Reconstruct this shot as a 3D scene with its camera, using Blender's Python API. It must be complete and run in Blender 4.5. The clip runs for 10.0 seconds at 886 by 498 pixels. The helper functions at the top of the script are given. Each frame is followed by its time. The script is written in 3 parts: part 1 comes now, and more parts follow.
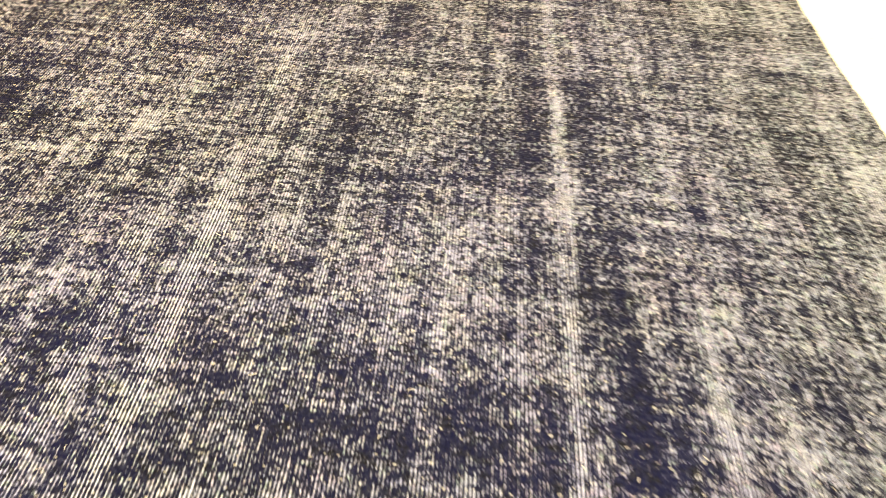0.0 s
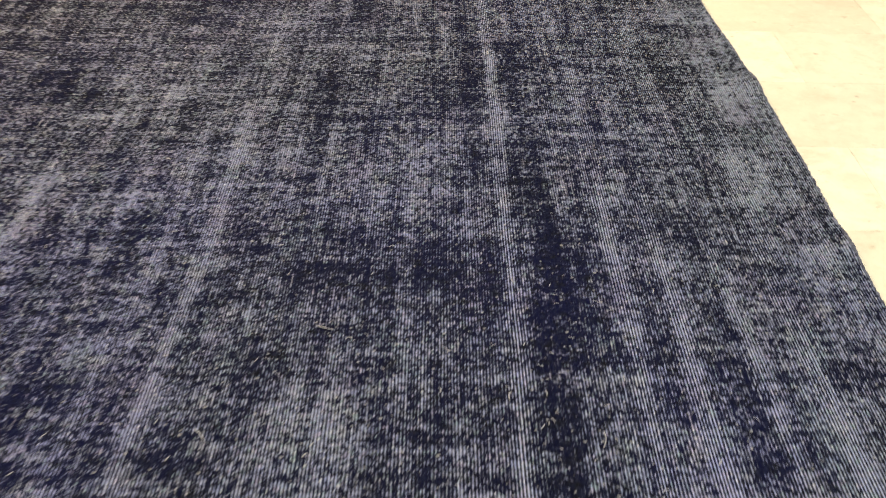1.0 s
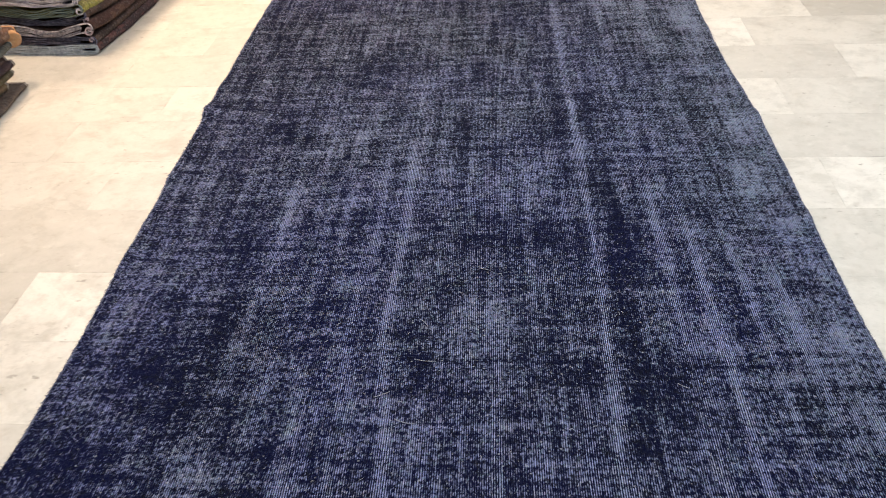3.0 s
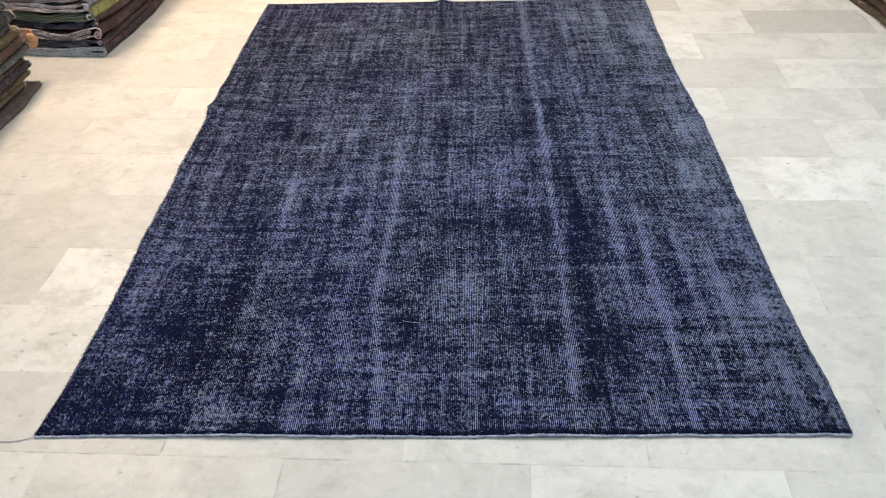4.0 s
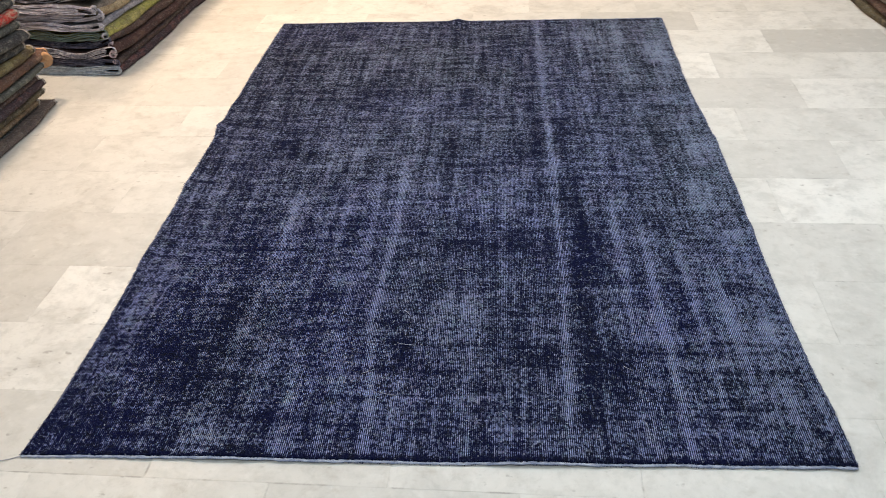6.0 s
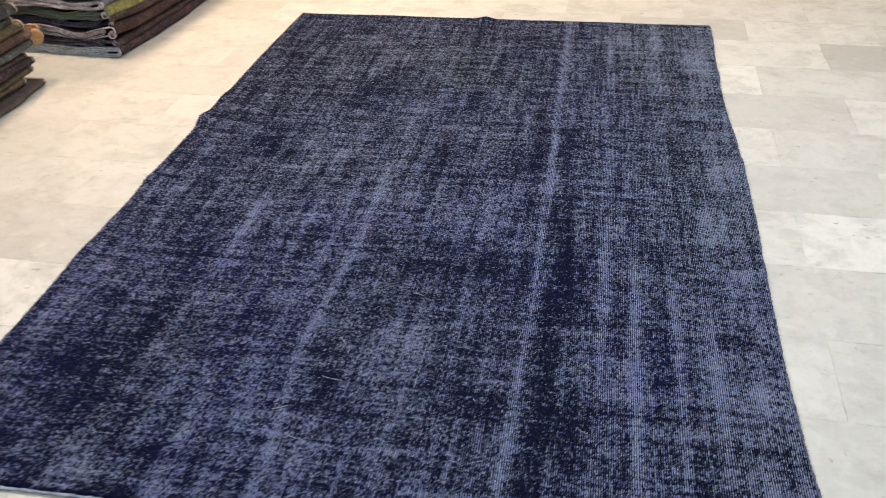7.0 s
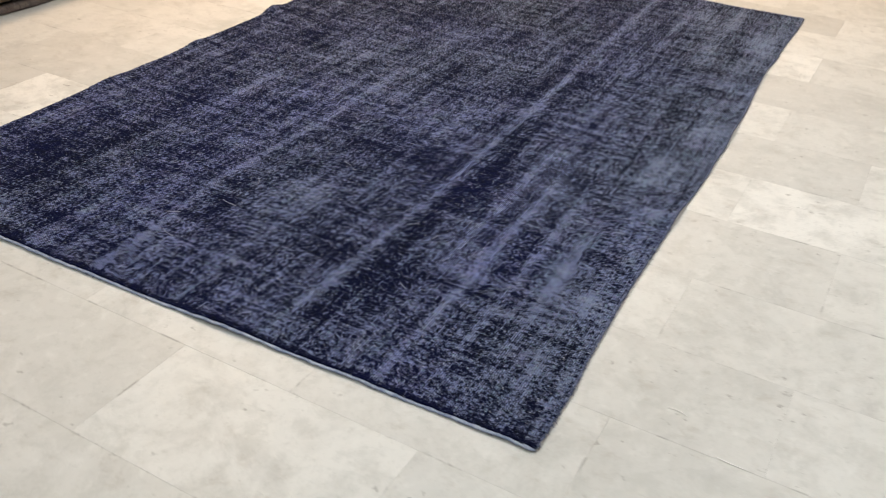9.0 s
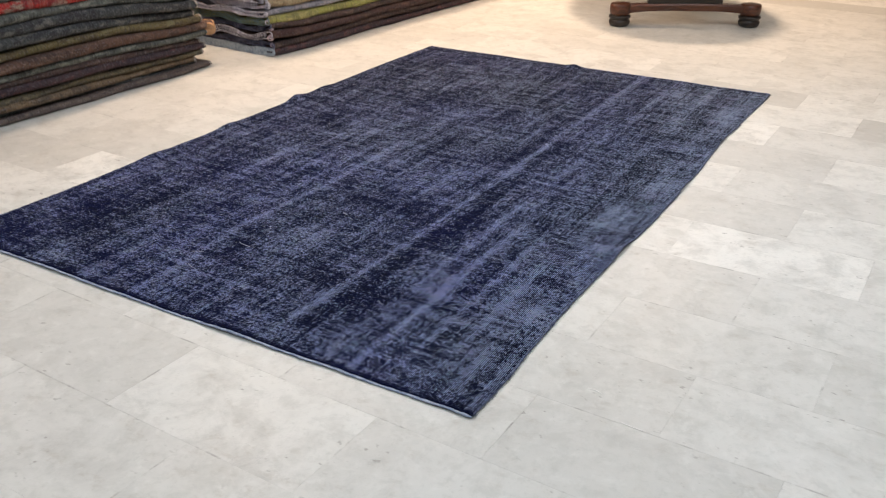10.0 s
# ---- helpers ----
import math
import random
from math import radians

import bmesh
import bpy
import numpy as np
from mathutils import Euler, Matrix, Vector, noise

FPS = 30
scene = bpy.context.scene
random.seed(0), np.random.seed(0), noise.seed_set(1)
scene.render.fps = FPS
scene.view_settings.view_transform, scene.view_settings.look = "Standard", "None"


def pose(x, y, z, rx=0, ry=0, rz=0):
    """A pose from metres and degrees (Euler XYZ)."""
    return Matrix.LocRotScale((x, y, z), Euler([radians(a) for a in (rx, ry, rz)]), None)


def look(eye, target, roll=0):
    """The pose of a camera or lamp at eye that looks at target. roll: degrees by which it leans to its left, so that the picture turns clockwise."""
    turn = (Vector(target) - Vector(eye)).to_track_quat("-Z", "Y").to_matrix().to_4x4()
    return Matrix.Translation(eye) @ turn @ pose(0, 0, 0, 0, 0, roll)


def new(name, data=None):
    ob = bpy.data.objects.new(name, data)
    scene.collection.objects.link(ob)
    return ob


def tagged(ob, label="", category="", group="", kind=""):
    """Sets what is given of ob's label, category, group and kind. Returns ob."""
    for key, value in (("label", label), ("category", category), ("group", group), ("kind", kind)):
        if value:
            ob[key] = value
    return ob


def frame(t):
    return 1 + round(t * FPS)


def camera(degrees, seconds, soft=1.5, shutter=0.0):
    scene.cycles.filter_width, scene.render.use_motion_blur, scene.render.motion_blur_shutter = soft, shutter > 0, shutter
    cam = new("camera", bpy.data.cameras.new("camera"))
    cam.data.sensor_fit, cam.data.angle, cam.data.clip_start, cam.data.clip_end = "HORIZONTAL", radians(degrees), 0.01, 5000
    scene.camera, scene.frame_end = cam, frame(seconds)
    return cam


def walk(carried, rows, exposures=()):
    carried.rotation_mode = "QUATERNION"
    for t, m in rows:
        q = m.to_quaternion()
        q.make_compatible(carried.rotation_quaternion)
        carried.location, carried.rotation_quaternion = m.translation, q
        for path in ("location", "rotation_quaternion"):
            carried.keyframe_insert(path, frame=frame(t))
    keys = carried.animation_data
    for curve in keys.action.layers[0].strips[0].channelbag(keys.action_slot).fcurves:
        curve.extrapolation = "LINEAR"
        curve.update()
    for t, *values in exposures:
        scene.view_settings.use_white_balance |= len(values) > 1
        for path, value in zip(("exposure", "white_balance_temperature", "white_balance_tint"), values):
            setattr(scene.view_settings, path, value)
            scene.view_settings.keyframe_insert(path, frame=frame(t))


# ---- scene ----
cam = camera(53.4, 10.0, soft=1.0, shutter=0.4)
PATH = [
    (0, (1.192, 0.25, 0.839), (1.165, 1.823, -0.396), 4.6),
    (0.5, (1.23, -0.03, 0.936), (1.288, 1.565, -0.27), 3.3),
    (1, (1.232, -0.264, 0.977), (1.249, 1.327, -0.235), 0.8),
    (1.5, (1.102, -0.558, 1.124), (1.029, 1.036, -0.081), -3.8),
    (2, (1.129, -0.786, 1.293), (1.038, 0.755, 0.021), -4.8),
    (2.5, (1.147, -0.942, 1.359), (1.015, 0.65, 0.156), -3.1),
    (2.7, (1.129, -1.02, 1.381), (0.99, 0.595, 0.21), -3.7),
    (3.8, (1.07, -1.498, 1.602), (0.991, 0.154, 0.478), -1.9),
    (4, (1.08, -1.522, 1.595), (1.018, 0.126, 0.464), -1.6),
    (4.5, (1.076, -1.545, 1.583), (1.06, 0.095, 0.438), -1.6),
    (5, (1.066, -1.548, 1.585), (1.061, 0.117, 0.477), -1.8),
    (5.5, (1.074, -1.526, 1.579), (1.053, 0.151, 0.49), -2.1),
    (5.7, (1.1, -1.51, 1.575), (1.045, 0.163, 0.481), -2.2),
    (6.8, (1.432, -1.236, 1.477), (1.124, 0.417, 0.394), -2.6),
    (7, (1.478, -1.126, 1.414), (1.173, 0.53, 0.334), -1.6),
    (7.5, (1.606, -0.984, 1.376), (1.24, 0.579, 0.183), 1.2),
    (8, (1.853, -0.924, 1.338), (1.259, 0.534, 0.105), 1.5),
    (8.5, (2.069, -1.009, 1.233), (1.413, 0.462, 0.047), 2.5),
    (9, (2.353, -1.181, 1.222), (1.612, 0.333, 0.145), 3.1),
    (9.5, (2.617, -1.324, 1.238), (1.77, 0.208, 0.271), 2.1),
    (10, (2.782, -1.5, 1.269), (1.881, 0.054, 0.39), 0.3),
]

# ---- light ----
EXPOSURES = [
    (0.0, 2.1, 17300, 0), (0.5, 1.1, 14000, 0), (1.0, 0.7, 8800, 4), (1.5, 0.9, 11200, 4), (2.0, 0.76, 9200, 9), (2.5, 0.52, 7200, 12),
    (4.0, 0.23, 6000, 9), (5.5, 0.21, 6000, 9), (7.0, 0.18, 6080, 10), (8.0, 0.25, 6350, 12), (8.5, 0.58, 6450, 13), (9.0, 0.16, 6400, 11), (9.5, 0.04, 6080, 11), (10.0, 0.14, 6000, 12),
]
walk(cam, [(t, look(eye, target, roll)) for t, eye, target, roll in PATH], EXPOSURES)

world = bpy.data.worlds.new("world")
scene.world = world
world.use_nodes = True
world.node_tree.nodes["Background"].inputs[0].default_value = (0.75, 0.8, 0.9, 1)
world.node_tree.nodes["Background"].inputs[1].default_value = 0.3

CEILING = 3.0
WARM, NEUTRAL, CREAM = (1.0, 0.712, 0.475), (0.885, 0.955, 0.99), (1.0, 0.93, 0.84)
# unseen ceiling downlights: x, y, watts, colour; the first two sit near where floor reflections point, the rest are
# added to fit brightness and shadows
UNSEEN_DOWNLIGHTS = [
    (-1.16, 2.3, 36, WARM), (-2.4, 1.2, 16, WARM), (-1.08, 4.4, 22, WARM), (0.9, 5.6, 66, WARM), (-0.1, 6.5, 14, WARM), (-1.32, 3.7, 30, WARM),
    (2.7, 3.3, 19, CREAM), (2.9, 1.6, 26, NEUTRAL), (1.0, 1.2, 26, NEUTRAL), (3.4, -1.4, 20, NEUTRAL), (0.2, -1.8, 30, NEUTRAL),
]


# ---- materials ----
def material(name, rough=0.6, metal=0.0, spec=0.5):
    m = bpy.data.materials.new(name)
    m.use_nodes = True
    nt = m.node_tree
    b = nt.nodes["Principled BSDF"]
    b.inputs["Roughness"].default_value, b.inputs["Metallic"].default_value = rough, metal
    b.inputs["Specular IOR Level"].default_value = spec
    return m, nt, b


def node(nt, kind, **inputs):
    n = nt.nodes.new(kind)
    for key, value in inputs.items():
        target = n.inputs[int(key[1:])] if key[0] == "i" and key[1:].isdigit() else n.inputs[key]
        if isinstance(value, bpy.types.NodeSocket):
            nt.links.new(value, target)
        else:
            target.default_value = value
    return n


def calc(nt, op, a, b=0.0, c=0.0, clamp=False):
    n = node(nt, "ShaderNodeMath", i0=a, i1=b, i2=c)
    n.operation, n.use_clamp = op, clamp
    return n.outputs[0]


def mix(nt, fac, a, b):
    n = nt.nodes.new("ShaderNodeMix")
    n.data_type = "RGBA"
    for i, v in ((0, fac), (6, a), (7, b)):
        if isinstance(v, bpy.types.NodeSocket):
            nt.links.new(v, n.inputs[i])
        else:
            n.inputs[i].default_value = v if i == 0 else (*v, 1)
    return n.outputs[2]


def ramp(nt, fac, lo, hi):
    n = node(nt, "ShaderNodeMapRange", i0=fac, i1=lo, i2=hi)
    n.interpolation_type = "SMOOTHSTEP"
    return n.outputs[0]


def scaled(nt, vec, sx, sy, sz):
    n = node(nt, "ShaderNodeVectorMath", i0=vec, i1=(sx, sy, sz))
    n.operation = "MULTIPLY"
    return n.outputs[0]


def fuzz(nt, vec, scale, detail=2.0, rough=0.5, distort=0.0):
    n = node(nt, "ShaderNodeTexNoise", Vector=vec, Scale=scale, Detail=detail, Roughness=rough, Distortion=distort)
    return n.outputs[0]


def bump(nt, b, height, distance, strength=1.0):
    n = node(nt, "ShaderNodeBump", Height=height, Distance=distance, Strength=strength)
    nt.links.new(n.outputs[0], b.inputs["Normal"])


def rug_material():
    m, nt, b = material("worn_overdyed_wool", 1.0, 0.0, 0.02)
    p = node(nt, "ShaderNodeTexCoord").outputs["Object"]
    wear = node(nt, "ShaderNodeAttribute")
    wear.attribute_name = "wear"
    tint = node(nt, "ShaderNodeAttribute")
    tint.attribute_name = "tint"
    w, h = wear.outputs["Fac"], tint.outputs["Fac"]
    x = node(nt, "ShaderNodeSeparateXYZ", i0=p).outputs[0]
    bald = node(nt, "ShaderNodeAttribute")
    bald.attribute_name = "bald"
    thin = bald.outputs["Fac"]
    # knots: short curling flecks, longer along the cords; then loose clumps, lines along the warp and lines along the weft
    knot = fuzz(nt, scaled(nt, p, 148, 108, 1), 1.0, 1.6, 0.55, 0.8)
    layers = (
        (knot, 3.4),
        (fuzz(nt, scaled(nt, p, 42, 36, 1), 1.0, 2.0, 0.55, 0.3), 1.25),
        (fuzz(nt, scaled(nt, p, 92, 2.2, 1), 1.0, 2.0, 0.5), 0.95),
        (fuzz(nt, scaled(nt, p, 30, 2.6, 1), 1.0, 2.0, 0.5), 1.05),
        (fuzz(nt, scaled(nt, p, 5.5, 120, 1), 1.0, 2.0, 0.55), 1.0),
        (fuzz(nt, scaled(nt, p, 4.0, 27, 1), 1.0, 2.0, 0.5), 1.15),
        (fuzz(nt, scaled(nt, p, 19, 17, 1), 1.0, 2.0, 0.5), 0.55),
        (w, 1.6),
    )
    level = calc(nt, "ADD", 0.0, 0.0)
    for value, weight in layers:
        level = calc(nt, "MULTIPLY_ADD", calc(nt, "SUBTRACT", value, 0.5), weight, level)
    # bare stripes are more even than the pile round them
    even = calc(nt, "MULTIPLY", ramp(nt, thin, 0.6, 1.0), 0.06)
    level = calc(nt, "MULTIPLY_ADD", calc(nt, "SUBTRACT", calc(nt, "MULTIPLY", calc(nt, "SUBTRACT", w, 0.5), 1.6), level), even, level)
    # warp cords, 5 mm apart, show through the thin pile
    sway = calc(nt, "MULTIPLY", fuzz(nt, scaled(nt, p, 25, 5, 1), 1.0, 1.0), 0.004)
    cord = calc(nt, "MULTIPLY_ADD", calc(nt, "SINE", calc(nt, "MULTIPLY", calc(nt, "ADD", x, sway), 2 * math.pi / 0.0050)), 0.5, 0.5)
    level = calc(nt, "MULTIPLY_ADD", calc(nt, "SUBTRACT", cord, 0.5), calc(nt, "MULTIPLY_ADD", thin, 0.6, 0.12), level)
    bare = calc(nt, "MULTIPLY_ADD", ramp(nt, level, -0.26, 0.9), 0.97, 0.003)
    depth = calc(nt, "MULTIPLY_ADD", thin, 0.6, 0.14)
    strong = calc(nt, "MULTIPLY_ADD", calc(nt, "POWER", cord, 1.6), 1.6, 0.03)
    cords = calc(nt, "ADD", calc(nt, "MULTIPLY", depth, strong), calc(nt, "MULTIPLY", calc(nt, "SUBTRACT", 1.0, depth), 0.85))
    cords = calc(nt, "MULTIPLY", cords, calc(nt, "MULTIPLY_ADD", fuzz(nt, scaled(nt, p, 110, 90, 1), 1.0, 2.0), 0.9, 0.42))
    pile = mix(nt, h, (0.0022, 0.0029, 0.010), (0.0030, 0.0042, 0.025))
    pile = mix(nt, ramp(nt, fuzz(nt, p, 60, 2), 0.42, 0.8), pile, (0.0042, 0.0048, 0.008))
    dust = ramp(nt, fuzz(nt, scaled(nt, p, 140, 190, 1), 1.0, 2), 0.42, 0.7)
    pile = mix(nt, calc(nt, "MULTIPLY", dust, 0.26), pile, (0.034, 0.041, 0.078))
    worn = mix(nt, h, (0.203, 0.246, 0.362), (0.198, 0.226, 0.445))
    worn = mix(nt, ramp(nt, fuzz(nt, p, 23, 2), 0.45, 0.75), worn, (0.25, 0.285, 0.40))
    # uneven dye: purple and sea-green casts
    worn = mix(nt, calc(nt, "MULTIPLY", ramp(nt, fuzz(nt, scaled(nt, p, 11, 5, 1), 1.0, 2), 0.52, 0.68), 0.35), worn, (0.22, 0.205, 0.36))
    worn = mix(nt, calc(nt, "MULTIPLY", ramp(nt, fuzz(nt, scaled(nt, p, 17, 6, 2), 1.0, 2), 0.55, 0.7), 0.35), worn, (0.18, 0.27, 0.33))
    # single knots took the dye differently: deeper blue, sea green, lilac
    worn = mix(nt, calc(nt, "MULTIPLY", ramp(nt, fuzz(nt, scaled(nt, p, 95, 70, 3), 1.0, 1.0), 0.5, 0.64), 0.3), worn, (0.14, 0.175, 0.40))
    worn = mix(nt, calc(nt, "MULTIPLY", ramp(nt, fuzz(nt, scaled(nt, p, 88, 75, 5), 1.0, 1.0), 0.6, 0.68), 0.5), worn, (0.17, 0.28, 0.31))
    worn = mix(nt, calc(nt, "MULTIPLY", ramp(nt, fuzz(nt, scaled(nt, p, 80, 66, 7), 1.0, 1.0), 0.6, 0.68), 0.5), worn, (0.29, 0.265, 0.44))
    tip = ramp(nt, fuzz(nt, scaled(nt, p, 170, 230, 1), 1.0, 1.0), 0.56, 0.74)
    worn = mix(nt, calc(nt, "MULTIPLY", tip, 0.65), worn, (0.50, 0.54, 0.63))
    dim = node(nt, "ShaderNodeMix", i0=1.0)
    dim.data_type, dim.blend_type = "RGBA", "MULTIPLY"
    nt.links.new(worn, dim.inputs[6])
    nt.links.new(cords, dim.inputs[7])
    col = mix(nt, bare, pile, dim.outputs[2])
    # stray pale knots
    dot = ramp(nt, fuzz(nt, scaled(nt, p, 120, 150, 1), 1.0, 0.0), 0.75, 0.83)
    col = mix(nt, calc(nt, "MULTIPLY", dot, 0.42), col, (0.45, 0.47, 0.54))
    nt.links.new(col, b.inputs["Base Color"])
    height = calc(nt, "ADD", calc(nt, "MULTIPLY", knot, 1.0), calc(nt, "MULTIPLY", cord, 0.35))
    bump(nt, b, height, 0.004, 0.5)
    return m


def marble_material(name, joined=False):
    m, nt, b = material(name, 0.3, 0.0, 0.38)
    if joined:
        rnd = node(nt, "ShaderNodeNewGeometry").outputs["Random Per Island"]
        tone = rnd
    else:
        info = node(nt, "ShaderNodeObjectInfo")
        rnd = info.outputs["Random"]
        tone = node(nt, "ShaderNodeSeparateColor", i0=info.outputs["Color"]).outputs[0]
    p0 = node(nt, "ShaderNodeNewGeometry").outputs["Position"]
    shift = node(nt, "ShaderNodeCombineXYZ", i0=calc(nt, "MULTIPLY", rnd, 37.0), i1=calc(nt, "MULTIPLY", rnd, 71.0), i2=0.0).outputs[0]
    p = node(nt, "ShaderNodeVectorMath", i0=p0, i1=shift).outputs[0]
    cloud = fuzz(nt, p, 4.6, 6.0, 0.66, 0.5)
    fine = fuzz(nt, p, 21, 4.0, 0.6, 0.4)
    col = mix(nt, tone, (0.46, 0.445, 0.405), (0.75, 0.735, 0.685))
    col = mix(nt, calc(nt, "MULTIPLY", ramp(nt, cloud, 0.42, 0.68), 0.66), col, (0.49, 0.48, 0.44))
    col = mix(nt, calc(nt, "MULTIPLY", ramp(nt, fine, 0.5, 0.75), 0.35), col, (0.74, 0.725, 0.68))
    vein = fuzz(nt, p, 2.3, 6.0, 0.65, 1.8)
    line = calc(nt, "SUBTRACT", 1.0, ramp(nt, calc(nt, "ABSOLUTE", calc(nt, "SUBTRACT", vein, 0.5)), 0.0, 0.022))
    col = mix(nt, calc(nt, "MULTIPLY", calc(nt, "MULTIPLY", line, ramp(nt, cloud, 0.5, 0.7)), 0.22), col, (0.30, 0.29, 0.27))
    # smoky mottling, then pits and scuffs in loose clusters
    smoke = fuzz(nt, p, 13, 5.0, 0.7, 0.3)
    col = mix(nt, calc(nt, "MULTIPLY", ramp(nt, smoke, 0.46, 0.68), 0.42), col, (0.45, 0.445, 0.4))
    speckle = fuzz(nt, p, 46, 5.0, 0.72, 0.2)
    col = mix(nt, calc(nt, "MULTIPLY", ramp(nt, speckle, 0.5, 0.72), 0.3), col, (0.44, 0.43, 0.385))
    stain = calc(nt, "MULTIPLY", ramp(nt, fuzz(nt, scaled(nt, p, 16, 24, 20), 1.0, 4.0, 0.65), 0.52, 0.7), ramp(nt, cloud, 0.42, 0.6))
    col = mix(nt, calc(nt, "MULTIPLY", stain, 0.4), col, (0.40, 0.365, 0.305))
    pit = ramp(nt, fuzz(nt, scaled(nt, p, 30, 44, 20), 1.0, 2.0, 0.55), 0.64, 0.75)
    pit = calc(nt, "MULTIPLY", pit, ramp(nt, fuzz(nt, p, 5, 2.0), 0.42, 0.6))
    col = mix(nt, calc(nt, "MULTIPLY", pit, 0.62), col, (0.25, 0.235, 0.2))
    if not joined:
        # grime that has settled along parts of the joints
        at = node(nt, "ShaderNodeSeparateXYZ", i0=node(nt, "ShaderNodeTexCoord").outputs["Object"])
        near = [calc(nt, "MULTIPLY", calc(nt, "MINIMUM", at.outputs[k], calc(nt, "SUBTRACT", 1.0, at.outputs[k])), size) for k, size in ((0, 0.585), (1, 0.306))]
        rim = calc(nt, "SUBTRACT", 1.0, ramp(nt, calc(nt, "MINIMUM", near[0], near[1]), 0.0005, 0.0045))
        grime = calc(nt, "MULTIPLY", rim, ramp(nt, fuzz(nt, p0, 9, 4.0, 0.7), 0.5, 0.66))
        col = mix(nt, calc(nt, "MULTIPLY", grime, 0.5), col, (0.22, 0.205, 0.175))
    nt.links.new(col, b.inputs["Base Color"])
    r = calc(nt, "MULTIPLY_ADD", fine, 0.22, 0.29)
    nt.links.new(r, b.inputs["Roughness"])
    bump(nt, b, calc(nt, "SUBTRACT", fuzz(nt, p, 9, 2), calc(nt, "MULTIPLY", pit, 0.6)), 0.0015, 0.35)
    return m


def textile_material(name, base, second, third, back=(0.3, 0.3, 0.32)):
    """Faded folded carpet: patches of three dyes, with a woven grain."""
    m, nt, b = material(name, 0.95, 0.0, 0.1)
    p0 = node(nt, "ShaderNodeTexCoord").outputs["Object"]
    rnd = node(nt, "ShaderNodeObjectInfo").outputs["Random"]
    p = node(nt, "ShaderNodeVectorMath", i0=p0, i1=node(nt, "ShaderNodeCombineXYZ", i0=calc(nt, "MULTIPLY", rnd, 19.0), i1=calc(nt, "MULTIPLY", rnd, 43.0), i2=0.0).outputs[0]).outputs[0]
    a = ramp(nt, fuzz(nt, scaled(nt, p, 14, 7, 14), 1.0, 3, 0.6), 0.45, 0.58)
    c = ramp(nt, fuzz(nt, scaled(nt, p, 30, 12, 30), 1.0, 3, 0.6, 0.5), 0.53, 0.64)
    col = mix(nt, a, base, second)
    col = mix(nt, c, col, third)
    speck = fuzz(nt, scaled(nt, p, 150, 90, 150), 1.0, 2, 0.6)
    col = mix(nt, calc(nt, "MULTIPLY", ramp(nt, speck, 0.5, 0.75), 0.35), col, back)
    col = mix(nt, calc(nt, "MULTIPLY", ramp(nt, fuzz(nt, scaled(nt, p, 200, 200, 200), 1.0, 1), 0.45, 0.7), 0.5), col, (0.02, 0.018, 0.016))
    tick = fuzz(nt, scaled(nt, p, 6, 75, 6), 1.0, 3, 0.65)
    col = mix(nt, calc(nt, "MULTIPLY", ramp(nt, tick, 0.52, 0.62), 0.3), col, third)
    col = mix(nt, calc(nt, "MULTIPLY", ramp(nt, tick, 0.44, 0.36), 0.32), col, (0.03, 0.024, 0.022))
    nt.links.new(col, b.inputs["Base Color"])
    bump(nt, b, calc(nt, "ADD", speck, calc(nt, "MULTIPLY", tick, 0.8)), 0.006, 0.7)
    return m


def plain_material(name, colour, other, rough=0.6, scale=14.0, relief=0.001, spec=0.4):
    m, nt, b = material(name, rough, 0.0, spec)
    p = node(nt, "ShaderNodeTexCoord").outputs["Object"]
    n1, n2 = fuzz(nt, p, scale, 4, 0.6), fuzz(nt, p, scale * 7, 3, 0.6)
    f = calc(nt, "ADD", calc(nt, "MULTIPLY", n1, 0.6), calc(nt, "MULTIPLY", n2, 0.4))
    nt.links.new(mix(nt, ramp(nt, f, 0.35, 0.68), colour, other), b.inputs["Base Color"])
    bump(nt, b, n2, relief, 0.5)
    return m


def wood_material(name, dark, light):
    m, nt, b = material(name, 0.32, 0.0, 0.5)
    p = node(nt, "ShaderNodeTexCoord").outputs["Object"]
    grain = fuzz(nt, scaled(nt, p, 4, 60, 60), 1.0, 4, 0.6, 0.6)
    nt.links.new(mix(nt, ramp(nt, grain, 0.35, 0.7), dark, light), b.inputs["Base Color"])
    bump(nt, b, grain, 0.001, 0.3)
    return m


RUG = rug_material()
MARBLE = marble_material("honed_marble")
MARBLE_FAR = marble_material("honed_marble_joined", True)
GROUT = plain_material("grey_grout", (0.62, 0.6, 0.55), (0.3, 0.285, 0.25), 0.9, 7)
PLASTER = plain_material("white_plaster", (0.74, 0.73, 0.70), (0.68, 0.67, 0.64), 0.85, 3)
BINDING = plain_material("pale_blue_binding", (0.16, 0.19, 0.29), (0.40, 0.43, 0.52), 0.95, 40, 0.003)
CORD = plain_material("navy_side_cord", (0.02, 0.024, 0.055), (0.16, 0.18, 0.27), 0.95, 60, 0.002)
NAVY = plain_material("navy_pile", (0.006, 0.008, 0.03), (0.02, 0.024, 0.06), 0.95, 60, 0.002)
WHITE_YARN = plain_material("white_yarn", (0.85, 0.84, 0.8), (0.75, 0.74, 0.7), 0.9, 50)
THREAD = plain_material("loose_thread", (0.33, 0.345, 0.4), (0.2, 0.21, 0.27), 0.9, 50)
WOOD = wood_material("reddish_polished_wood", (0.05, 0.014, 0.007), (0.12, 0.04, 0.017))
BLACK = plain_material("black_lacquer", (0.012, 0.01, 0.009), (0.03, 0.022, 0.018), 0.35, 20)


